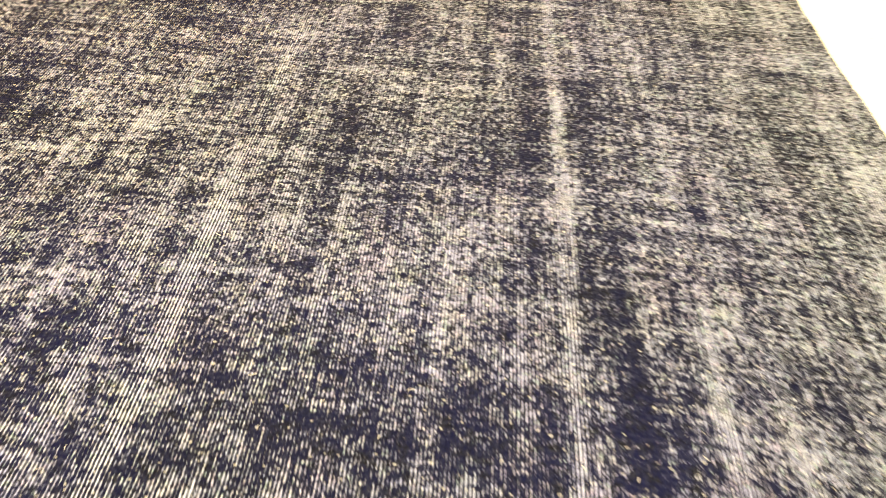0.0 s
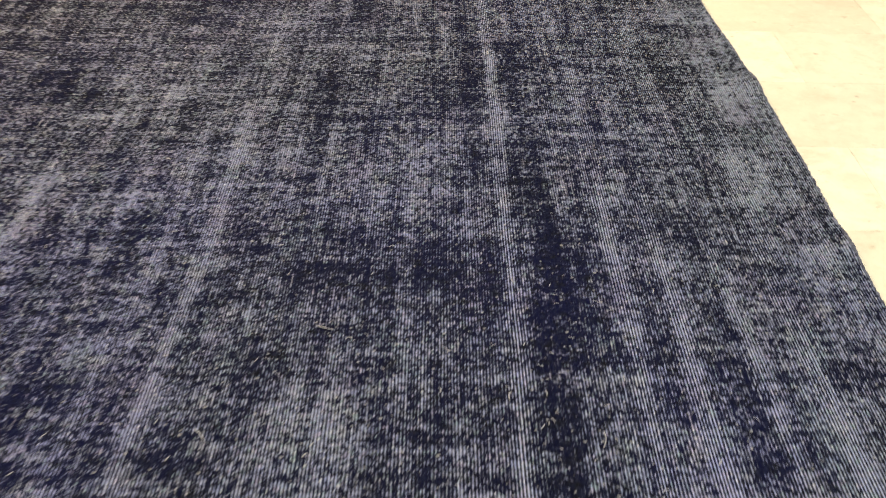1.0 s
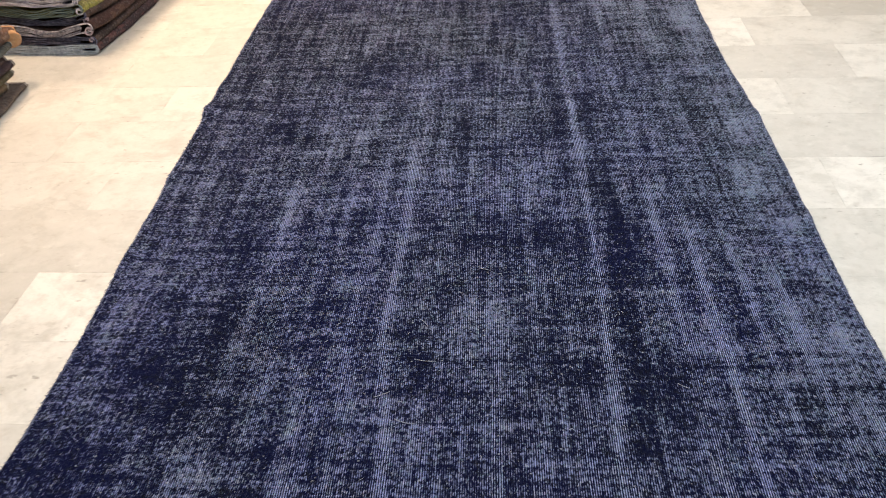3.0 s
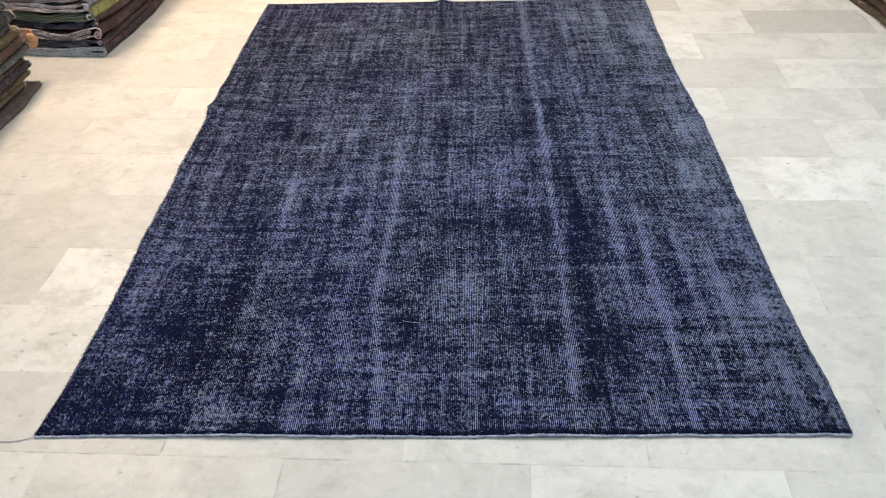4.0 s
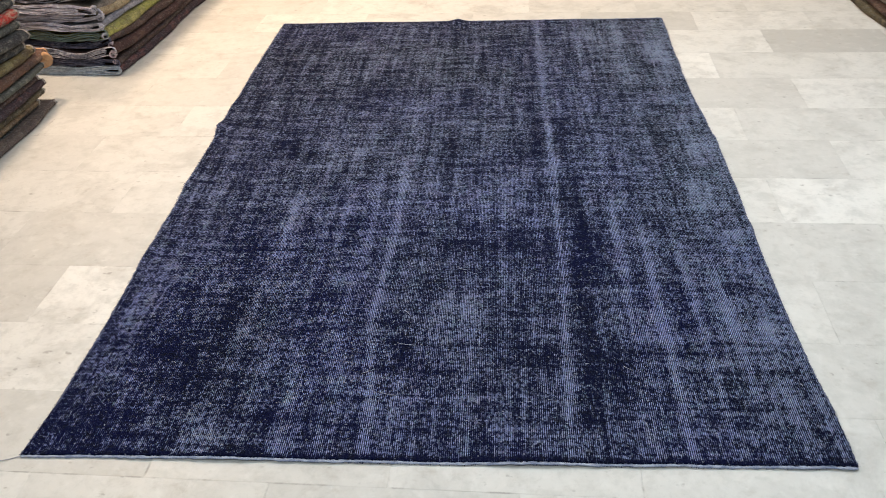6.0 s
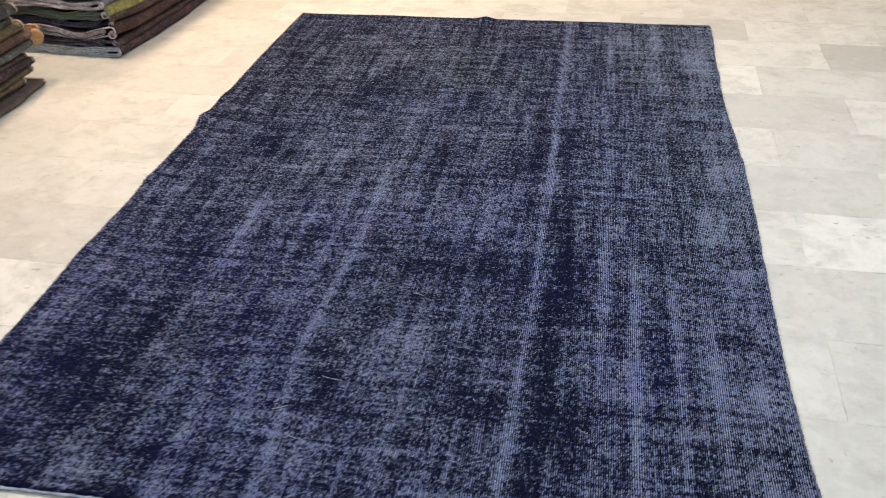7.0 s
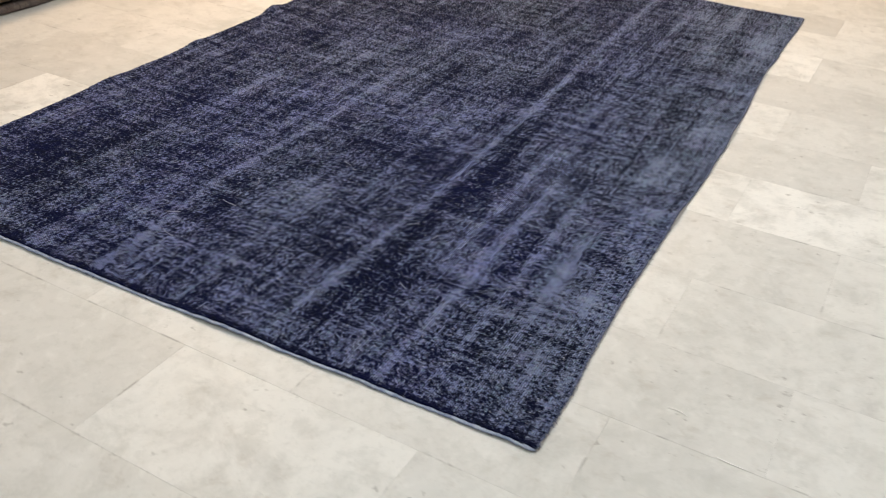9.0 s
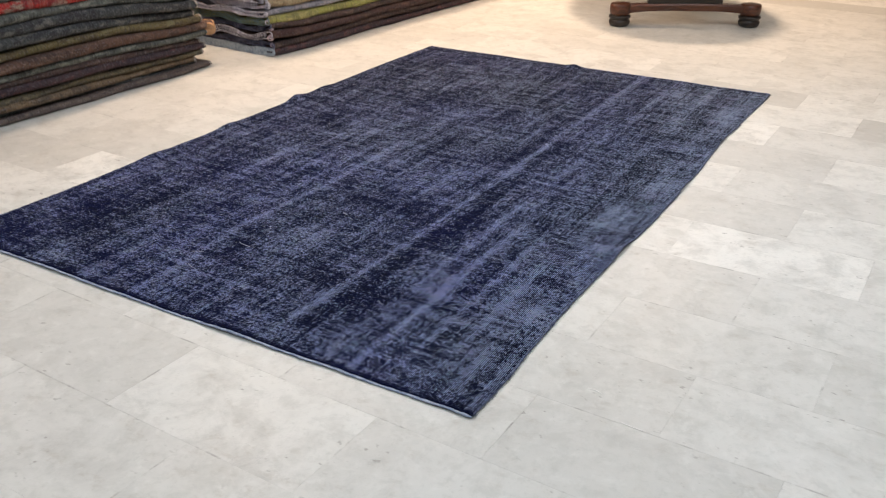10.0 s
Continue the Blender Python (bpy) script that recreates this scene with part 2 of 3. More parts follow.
# ---- building helpers ----
def mesh_of(name, verts, faces, mat, parent=None, label="", smooth=True):
    me = bpy.data.meshes.new(name)
    me.from_pydata([tuple(v) for v in verts], [], faces)
    me.polygons.foreach_set("use_smooth", [smooth] * len(me.polygons))
    me.materials.append(mat)
    me.update()
    ob = new(name, me)
    ob.parent = parent
    if label:
        tagged(ob, label)
    return ob


def part(name, bm, mat, parent=None, label="", smooth=False):
    me = bpy.data.meshes.new(name)
    bm.to_mesh(me)
    bm.free()
    me.polygons.foreach_set("use_smooth", [smooth] * len(me.polygons))
    me.materials.append(mat)
    ob = new(name, me)
    ob.parent = parent
    if label:
        tagged(ob, label)
    return ob


def box(bm, x0, y0, z0, x1, y1, z1, bevel=0.0):
    made = bmesh.ops.create_cube(bm, size=1.0)["verts"]
    for v in made:
        v.co = Vector((x0 + (v.co.x + 0.5) * (x1 - x0), y0 + (v.co.y + 0.5) * (y1 - y0), z0 + (v.co.z + 0.5) * (z1 - z0)))
    if bevel:
        edges = list({e for v in made for e in v.link_edges})
        bmesh.ops.bevel(bm, geom=edges, offset=bevel, segments=2, affect="EDGES", profile=0.5)


def lathe(bm, profile, x=0.0, y=0.0, steps=28):
    """Turned shape from (radius, height) pairs."""
    rings = []
    for r, z in profile:
        rings.append([bm.verts.new((x + r * math.cos(2 * math.pi * k / steps), y + r * math.sin(2 * math.pi * k / steps), z)) for k in range(steps)])
    for a, b in zip(rings, rings[1:]):
        for k in range(steps):
            bm.faces.new((a[k], a[(k + 1) % steps], b[(k + 1) % steps], b[k]))
    bm.faces.new(rings[0][::-1])
    bm.faces.new(rings[-1])


def bell(v, mid, width):
    return np.exp(-(((v - mid) / width) ** 2))


def step(v, lo, hi):
    s = np.clip((v - lo) / (hi - lo), 0, 1)
    return s * s * (3 - 2 * s)


def smooth_noise(x, y, sx, sy, seed):
    """Value noise over a grid of points, with cells sx by sy metres."""
    g = np.random.default_rng(seed).random((120, 120))
    u, v = x / sx + 7.3, y / sy + 5.1
    i, j = np.floor(u).astype(int), np.floor(v).astype(int)
    fu, fv = u - i, v - j
    fu, fv = fu * fu * (3 - 2 * fu), fv * fv * (3 - 2 * fv)
    i, j = i % 119, j % 119
    return (g[i, j] * (1 - fu) + g[i + 1, j] * fu) * (1 - fv) + (g[i, j + 1] * (1 - fu) + g[i + 1, j + 1] * fu) * fv


# ---- room ----
X0, X1, Y0, Y1 = -3.6, 5.4, -4.4, 8.6


def slab(name, x0, y0, z0, x1, y1, z1, mat, label, category):
    bm = bmesh.new()
    box(bm, x0, y0, z0, x1, y1, z1)
    return tagged(part(name, bm, mat), label, category, kind="structure")


floor = slab("floor", X0 - 0.2, Y0 - 0.2, -0.2, X1 + 0.2, Y1 + 0.2, -0.004, GROUT, "pale polished marble floor laid in running bond", "floor")
slab("ceiling", X0 - 0.2, Y0 - 0.2, CEILING, X1 + 0.2, Y1 + 0.2, CEILING + 0.2, PLASTER, "plain white plastered shop ceiling", "ceiling")
slab("wall_west", X0 - 0.2, Y0, 0, X0, Y1, CEILING, PLASTER, "plain white plastered wall", "wall")
slab("wall_east", X1, Y0, 0, X1 + 0.2, Y1, CEILING, PLASTER, "plain white plastered wall", "wall")
slab("wall_north", X0 - 0.2, Y1, 0, X1 + 0.2, Y1 + 0.2, CEILING, PLASTER, "plain white plastered wall", "wall")
slab("wall_south", X0 - 0.2, Y0 - 0.2, 0, X1 + 0.2, Y0, CEILING, PLASTER, "plain white plastered wall", "wall")

# ---- the worn blue rug ----
WIDE, LONG = 2.0, 3.15
# worn stripes along the rug: x, half width, from y, to y, strength
STRIPES = [
    (1.362, 0.024, 2.4, 3.2, 0.30), (1.362, 0.018, 1.80, 2.42, 0.32), (1.366, 0.015, 1.30, 1.85, 0.34), (1.364, 0.012, 0.70, 1.30, 0.25), (1.358, 0.014, 0.22, 0.72, 0.21), (1.352, 0.016, -0.1, 0.25, 0.22),
    (0.812, 0.018, 1.70, 2.1, 0.20), (0.822, 0.020, 1.02, 1.72, 0.16), (0.815, 0.014, 0.86, 1.55, 0.22), (0.808, 0.013, 0.28, 0.92, 0.30), (0.838, 0.019, -0.1, 0.30, 0.26),
    (0.724, 0.018, 0.80, 1.42, 0.26), (0.715, 0.016, 0.33, 0.78, 0.26), (0.728, 0.020, -0.1, 0.36, 0.24), (0.448, 0.018, 0.72, 1.32, 0.28), (0.438, 0.018, 0.12, 0.72, 0.20), (0.524, 0.026, 0.08, 0.78, 0.17),
    (0.645, 0.028, -0.1, 0.24, 0.24),
]
STRIPES_EAST = [
    (1.552, 0.015, 0.72, 1.22, 0.34), (1.550, 0.014, -0.1, 0.72, 0.30), (1.635, 0.015, 0.70, 1.16, 0.32), (1.632, 0.014, -0.1, 0.72, 0.44), (1.735, 0.016, 0.10, 1.12, 0.18), (1.823, 0.015, -0.05, 0.78, 0.32), (1.820, 0.015, 0.78, 1.05, 0.18),
    (1.898, 0.02, 0.02, 0.32, 0.16), (1.556, 0.020, 2.25, 2.85, 0.26), (1.750, 0.020, 2.22, 3.2, 0.26), (1.744, 0.018, 1.60, 2.1, 0.12), (1.554, 0.018, 1.28, 1.78, 0.18), (1.462, 0.014, 1.08, 1.34, 0.18),
    (1.086, 0.016, -0.1, 0.74, 0.18), (1.285, 0.014, -0.05, 0.36, 0.20), (0.912, 0.015, 0.05, 0.32, 0.18), (1.172, 0.012, -0.1, 0.12, 0.20), (1.000, 0.012, 1.0, 1.5, 0.12), (0.135, 0.02, 0.9, 1.35, 0.14),
]
# dark stripes where the pile is full
SHADE = [
    (1.425, 0.036, 0.72, 1.95, -0.34), (1.415, 0.028, 0.10, 0.74, -0.36), (1.475, 0.045, 0.70, 1.12, -0.26), (1.470, 0.05, 0.28, 0.46, -0.26), (1.316, 0.018, 1.30, 1.95, -0.28), (0.945, 0.020, 1.95, 3.2, -0.30), (0.572, 0.024, -0.1, 0.20, -0.26),
    (0.890, 0.024, 0.30, 0.55, -0.22), (0.985, 0.020, 1.15, 1.75, -0.16), (0.675, 0.016, 0.9, 1.75, -0.14), (0.585, 0.035, 0.50, 0.68, -0.24), (1.690, 0.018, 0.55, 1.05, -0.18), (1.785, 0.016, 1.05, 2.0, -0.14), (1.310, 0.015, 2.3, 2.95, -0.2),
]
# worn and full patches: x, y, half width, half length, strength
PATCHES = [
    (0.50, 1.495, 0.075, 0.020, 0.30), (0.620, 1.60, 0.028, 0.09, 0.26), (0.465, 1.62, 0.016, 0.04, 0.20), (0.64, 1.20, 0.030, 0.15, 0.20), (0.920, 1.22, 0.022, 0.15, 0.22), (0.905, 1.56, 0.02, 0.06, 0.22), (0.455, 1.18, 0.05, 0.10, 0.16),
    (0.910, 0.84, 0.03, 0.03, 0.22), (0.912, 0.545, 0.026, 0.026, 0.30), (1.06, 0.56, 0.09, 0.13, 0.24), (1.14, 1.15, 0.09, 0.06, 0.16), (0.43, 0.045, 0.08, 0.05, 0.26), (0.075, 0.52, 0.05, 0.30, 0.20), (1.00, 0.20, 0.07, 0.08, 0.12),
    (1.62, 0.53, 0.07, 0.09, 0.12), (1.90, 0.50, 0.08, 0.10, 0.34), (1.93, 2.72, 0.07, 0.26, 0.30), (1.93, 1.60, 0.06, 0.12, 0.24), (1.88, 1.27, 0.05, 0.11, 0.22), (1.90, 0.93, 0.06, 0.12, 0.20),
]
PATCHES_FAR = [
    (1.60, 1.60, 0.06, 0.06, 0.18), (1.55, 2.05, 0.03, 0.05, 0.22), (0.75, 2.60, 0.16, 0.16, 0.10), (0.80, 2.05, 0.10, 0.06, 0.12), (1.12, 1.82, 0.08, 0.03, 0.20), (1.17, 2.15, 0.07, 0.1, 0.10), (1.68, 2.9, 0.12, 0.2, 0.16), (1.48, 0.12, 0.05, 0.07, 0.10),
    (0.12, 1.35, 0.08, 0.12, 0.10), (0.35, 2.0, 0.12, 0.06, 0.08), (1.35, 0.30, 0.03, 0.06, 0.1),
]
FULL = [
    (1.20, 0.935, 0.14, 0.06, -0.30), (1.25, 0.375, 0.10, 0.05, -0.34), (0.915, 0.39, 0.035, 0.05, -0.28), (0.30, 0.44, 0.13, 0.13, -0.22), (0.23, 0.41, 0.05, 0.04, -0.16), (0.385, 0.65, 0.045, 0.07, -0.22), (0.30, 1.62, 0.16, 0.10, -0.28),
    (0.11, 0.09, 0.12, 0.08, -0.26), (1.20, 1.60, 0.16, 0.10, -0.14), (0.33, 2.2, 0.08, 0.10, -0.22), (0.66, 2.2, 0.12, 0.09, -0.26), (1.27, 2.82, 0.07, 0.07, -0.22), (1.80, 2.22, 0.05, 0.07, -0.24), (1.55, 0.37, 0.035, 0.05, -0.3),
    (0.30, 3.08, 0.3, 0.04, -0.16), (1.62, 1.32, 0.05, 0.08, -0.14), (1.24, 0.03, 0.06, 0.03, -0.14), (1.0, 0.95, 0.05, 0.05, -0.16), (1.72, 1.05, 0.05, 0.07, -0.16),
]
# single dark weft lines: x, y, half length, half width, strength
WEFT_LINES = [
    (1.70, 0.512, 0.10, 0.006, -0.6), (1.70, 0.178, 0.20, 0.004, -0.5), (0.73, 0.108, 0.10, 0.005, -0.5), (1.62, 0.395, 0.12, 0.008, -0.3), (1.15, 1.03, 0.16, 0.008, -0.3), (0.70, 1.055, 0.2, 0.008, -0.25), (0.28, 0.90, 0.2, 0.008, -0.2), (0.70, 2.66, 0.1, 0.01, -0.3), (1.2, 0.86, 0.12, 0.006, -0.25),
]


def rug_edge_lift(x, y):
    """The long edges curl up in places."""
    left = bell(x, -0.01, 0.05) * (0.016 * bell(y, 1.84, 0.06) + 0.010 * bell(y, 1.33, 0.06) + 0.009 * bell(y, 0.89, 0.08) + 0.007 * bell(y, 2.07, 0.06))
    right = bell(x, 2.01, 0.04) * (0.012 * bell(y, 1.68, 0.06) + 0.012 * bell(y, 1.03, 0.06) + 0.006 * bell(y, 2.3, 0.1))
    back = bell(y, 3.14, 0.05) * 0.012 * bell(x, 0.94, 0.035)
    front = bell(y, 0.0, 0.03) * 0.006 * (bell(x, 1.25, 0.12) + bell(x, 0.5, 0.1))
    ripple = 0.004 * (smooth_noise(x, y, 0.18, 0.25, 21) - 0.3)
    return left + right + back + front + np.maximum(ripple, 0)


LEFT_Y = [0, 0.18, 0.45, 0.73, 0.95, 1.1, 1.33, 1.55, 1.72, 1.84, 1.95, 2.1, 2.6, 3.15]
LEFT_X = [0.0, 0.014, 0.017, 0.012, 0.005, 0.004, 0.0, -0.004, -0.004, -0.016, -0.012, -0.010, -0.012, -0.008]
RIGHT_Y = [0, 0.18, 0.31, 0.6, 0.85, 1.04, 1.25, 1.4, 1.69, 1.93, 2.26, 2.56, 3.15]
RIGHT_X = [1.999, 1.998, 1.991, 1.988, 1.994, 1.996, 2.003, 2.008, 2.010, 2.006, 1.994, 2.004, 2.018]


def rug_outline(u, v):
    """Plan of the rug from (0..1, 0..1): nearly a rectangle with wandering edges."""
    y = v * LONG
    lo = np.interp(y, LEFT_Y, LEFT_X) + 0.006 * (smooth_noise(0 * y, y, 1, 0.12, 31) - 0.5)
    hi = np.interp(y, RIGHT_Y, RIGHT_X) + 0.006 * (smooth_noise(0 * y + 3, y, 1, 0.12, 32) - 0.5)
    x = lo + u * (hi - lo)
    near = -0.005 + 0.008 * (smooth_noise(x, 0 * x, 0.3, 1, 33) - 0.5) - 0.004 * bell(x, 0.7, 0.5)
    far = 3.15 + 0.006 * (smooth_noise(x, 0 * x + 2, 0.25, 1, 34) - 0.5)
    return x, near + v * (far - near)


def build_rug():
    nx, ny = 320, 504
    u, v = np.meshgrid(np.linspace(0, 1, nx + 1), np.linspace(0, 1, ny + 1), indexing="ij")
    x, y = rug_outline(u, v)
    wear = 0.46 + 0.10 * (smooth_noise(x, y, 0.12, 0.1, 3) - 0.5)
    wander = 0.006 * (smooth_noise(x, y, 3.0, 0.3, 6) - 0.5)
    bald = (0.72 - 0.42 * step(y, 0.9, 1.9)) * (0.6 + 0.4 * step(smooth_noise(x, y, 0.05, 0.3, 11), 0.1, 0.6)) * (0.6 + 0.4 * step(x, 0.4, 0.9))
    for mid, half, y0, y1, amount in STRIPES + STRIPES_EAST + SHADE:
        rough = 0.55 + 0.35 * smooth_noise(x * 0 + mid * 9, y, 1, 0.09, 7) + 0.5 * smooth_noise(x + mid * 3, y, 0.02, 0.02, 17)
        soft = 0.12
        band = amount * rough * np.exp(-np.abs((x + wander - mid) / half) ** 3) * step(y, y0 - soft, y0 + soft) * (1 - step(y, y1 - soft, y1 + soft))
        wear += (0.74 if amount > 0 else 0.42) * band
        bald += 1.5 * band
    for mx, my, rx, ry, amount in PATCHES + PATCHES_FAR + FULL + WEFT_LINES:
        wear += (0.7 if amount > 0 else 0.5) * amount * np.exp(-np.abs((x - mx) / rx) ** 3) * np.exp(-np.abs((y - my) / ry) ** 3) * (0.5 + 1.0 * smooth_noise(x, y, 0.04, 0.04, 8))
    wear += 0.06 * step(x, 1.5, 1.8) + 0.07 * step(x, 1.83, 1.93) - 0.06 * (1 - step(x, 0.1, 0.55)) * step(y, 1.3, 1.9) + 0.05 * step(y, 0.95, 1.3) - 0.07 * (1 - step(x, 0.35, 0.65)) * (1 - step(y, 0.5, 0.9))
    wear -= 0.38 * (1 - step(y + 0.012 * (smooth_noise(x, y, 0.05, 0.5, 12) - 0.5), 0.0, 0.010 + 0.016 * step(x, 1.5, 1.9))) + 0.1 * bell(y, 3.15, 0.02)
    tint = np.clip(0.72 - 0.42 * step(y, 0.9, 1.7) - 0.45 * step(x, 1.55, 1.9) + 0.7 * (smooth_noise(x, y, 0.25, 0.3, 9) - 0.5), 0, 1)
    z = 0.0065 + rug_edge_lift(x, y) - 0.0015 * np.clip(wear, 0, 1) + 0.0008 * smooth_noise(x, y, 0.02, 0.02, 10)
    top = np.stack([x, y, z], -1).reshape(-1, 3)
    under = top - (0, 0, 0.0055)
    count = len(top)
    idx = np.arange(count).reshape(nx + 1, ny + 1)
    quads = np.stack([idx[:-1, :-1], idx[1:, :-1], idx[1:, 1:], idx[:-1, 1:]], -1).reshape(-1, 4)
    rim = np.concatenate([idx[:, 0], idx[-1, 1:], idx[-2::-1, -1], idx[0, -2:0:-1]])
    nxt = np.roll(rim, -1)
    sides = np.stack([rim + count, nxt + count, nxt, rim], -1)
    faces = np.concatenate([quads, quads[:, ::-1] + count, sides]).tolist()
    ob = mesh_of("rug", np.concatenate([top, under]).tolist(), faces, RUG)
    for name, values in (("wear", wear), ("tint", tint), ("bald", np.clip(bald, 0, 1))):
        at = ob.data.attributes.new(name, "FLOAT", "POINT")
        at.data.foreach_set("value", np.concatenate([np.clip(values, 0, 1.3).ravel()] * 2).astype(np.float32))
    return tagged(ob, "large worn overdyed navy blue wool rug lying flat on marble", "rug")


def ribbon(points, across, name, mat, parent, label="", uneven=0.0):
    """A flat oval band that follows points; across gives its half width and half height."""
    verts, faces, n = [], [], 8
    pick = random.Random(len(points))
    swell = [1 + uneven * pick.uniform(-1, 1) for _ in points]
    for k, p in enumerate(points):
        a, b = points[max(k - 1, 0)], points[min(k + 1, len(points) - 1)]
        side = Vector((b[1] - a[1], a[0] - b[0], 0)).normalized()
        for j in range(n):
            w = 2 * math.pi * j / n
            verts.append(Vector(p) + side * across[0] * swell[k] * math.cos(w) + Vector((0, 0, across[1] * swell[k] * math.sin(w))))
    for k in range(len(points) - 1):
        for j in range(n):
            faces.append((k * n + j, k * n + (j + 1) % n, (k + 1) * n + (j + 1) % n, (k + 1) * n + j))
    faces += [tuple(range(n))[::-1], tuple(range((len(points) - 1) * n, len(points) * n))]
    return mesh_of(name, verts, faces, mat, parent, label)


rug = build_rug()


def along_rug(us, vs, out, lift):
    u, v = np.array(us, float), np.array(vs, float)
    x, y = rug_outline(u, v)
    z = 0.0042 + rug_edge_lift(x, y) + lift
    return [(float(a) + out[0], float(b) + out[1], float(c)) for a, b, c in zip(x, y, z)]


ts = np.linspace(0, 1, 420)
fray = 0.0028 * (smooth_noise(ts * WIDE, ts * 0, 0.03, 1, 41) - 0.5) + 0.002 * (smooth_noise(ts * WIDE, ts * 0, 0.011, 1, 42) - 0.5)


def frayed(points):
    return [(x, y + float(d), z) for (x, y, z), d in zip(points, fray)]


ribbon(frayed(along_rug(ts, 0 * ts, (0, -0.004), -0.0014)), (0.0044, 0.0022), "end_binding", BINDING, rug, "pale blue frayed end binding", 0.3)
ribbon(frayed(along_rug(ts, 0 * ts + 1, (0, 0.004), -0.001)), (0.007, 0.003), "end_binding", BINDING, rug, "pale blue frayed end binding", 0.3)
ribbon(along_rug(0 * ts, ts, (0.0005, 0), 0.0), (0.003, 0.0026), "side_cord", CORD, rug, "overcast navy side cord", 0.45)
ribbon(along_rug(0 * ts + 1, ts, (-0.0005, 0), 0.0), (0.003, 0.0026), "side_cord", CORD, rug, "overcast navy side cord", 0.45)


def edge_wisps(name, count, span, mat, label):
    """Short fibres that stick out past one edge; span gives (u, v, heading) for a place 0..1 along it."""
    pick = random.Random(23)
    broad = 0.0016 if name == "tufts" else 0.0006
    verts, faces = [], []
    for _ in range(count):
        u, v, heading = span(pick.random())
        (x, y, z), = along_rug([u], [v], (0, 0), 0.0)
        a, size = radians(heading + pick.gauss(0, 35)), pick.uniform(0.005, 0.011)
        base = len(verts)
        for k in range(3):
            nx, ny = -math.sin(a) * broad * (1 - 0.3 * k), math.cos(a) * broad * (1 - 0.3 * k)
            verts += [(x + nx, y + ny, z), (x - nx, y - ny, z + 0.0004)]
            x, y, z, a = x + size / 2 * math.cos(a), y + size / 2 * math.sin(a), max(z - 0.0012, 0.001), a + pick.uniform(-0.6, 0.6)
        faces += [(base + 2 * k, base + 2 * k + 1, base + 2 * k + 3, base + 2 * k + 2) for k in range(2)]
    return tagged(mesh_of(name, verts, faces, mat, rug), label, kind="stuff")


edge_wisps("fuzz", 1500, lambda s: (0.0, s, 180), CORD, "short navy fibres along the edge")
edge_wisps("fuzz", 1500, lambda s: (1.0, s, 0), CORD, "short navy fibres along the edge")
edge_wisps("fuzz", 700, lambda s: (s, 0.0, 90), BINDING, "short pale fibres along the frayed end")
edge_wisps("tufts", 520, lambda s: (0.35 + 0.65 * s, 0.0006 * math.sin(40 * s), -90), NAVY, "dark blue pile tufts hanging over the end")


# loose threads on the pile: x, y, length, heading, bend
THREADS = [
    (0.885, 0.43, 0.055, -25, 0.6), (0.89, 0.58, 0.035, -40, -0.5), (0.855, 0.23, 0.05, -35, 0.7), (1.04, 0.80, 0.03, -30, 0.4),
    (0.80, 0.30, 0.04, 15, 0.5), (1.47, 0.55, 0.03, 60, 0.8), (1.5, 0.34, 0.03, -50, 0.6), (1.36, 1.83, 0.02, 80, 0.3),
]


def strand(x, y, z, long, heading, bend, radius=0.0009, parent=None, name="thread", mat=THREAD):
    """A thin curved yarn lying flat."""
    pts, a = [], radians(heading)
    n = 9
    for k in range(n + 1):
        pts.append((x, y, z + 0.0012 * math.sin(math.pi * k / n)))
        x, y = x + long / n * math.cos(a), y + long / n * math.sin(a)
        a += bend / n
    return ribbon(pts, (radius, radius * 0.5), name, mat, parent)


for row in THREADS:
    strand(row[0], row[1], 0.0085, row[2], row[3], row[4], parent=rug)


def lint(count):
    """Frayed wisps that stand out of the pile."""
    pick = random.Random(11)
    verts, faces = [], []
    while len(verts) < count * 8:
        x, y = pick.uniform(0.05, 1.95), pick.uniform(0.05, 3.1)
        if pick.random() > 0.25 + 0.75 * math.exp(-(((x - 1.47) / 0.07) ** 2) - ((y - 0.45) / 0.3) ** 2):
            continue
        a, size, bend = pick.uniform(0, 6.3), pick.uniform(0.004, 0.012), pick.uniform(-1.5, 1.5)
        base = len(verts)
        for k in range(4):
            nx, ny = -math.sin(a) * 0.0007, math.cos(a) * 0.0007
            z = 0.0085 + 0.0015 * math.sin(k)
            verts += [(x + nx, y + ny, z), (x - nx, y - ny, z + 0.0004)]
            x, y, a = x + size / 3 * math.cos(a), y + size / 3 * math.sin(a), a + bend / 3
        faces += [(base + 2 * k, base + 2 * k + 1, base + 2 * k + 3, base + 2 * k + 2) for k in range(3)]
    return tagged(mesh_of("lint", verts, faces, THREAD, rug), "pale frayed wool wisps", kind="stuff")


lint(380)
for x, y, long, heading, bend in ((0.0, -0.006, 0.09, 215, -0.9), (2.186, 0.246, 0.04, 12, -0.7), (2.306, 0.158, 0.05, -16, 0.4)):
    tagged(strand(x, y, 0.0008, long, heading, bend, 0.0012, mat=WHITE_YARN if x > 1 else THREAD), "loose pale yarn end lying on the marble floor", "thread")


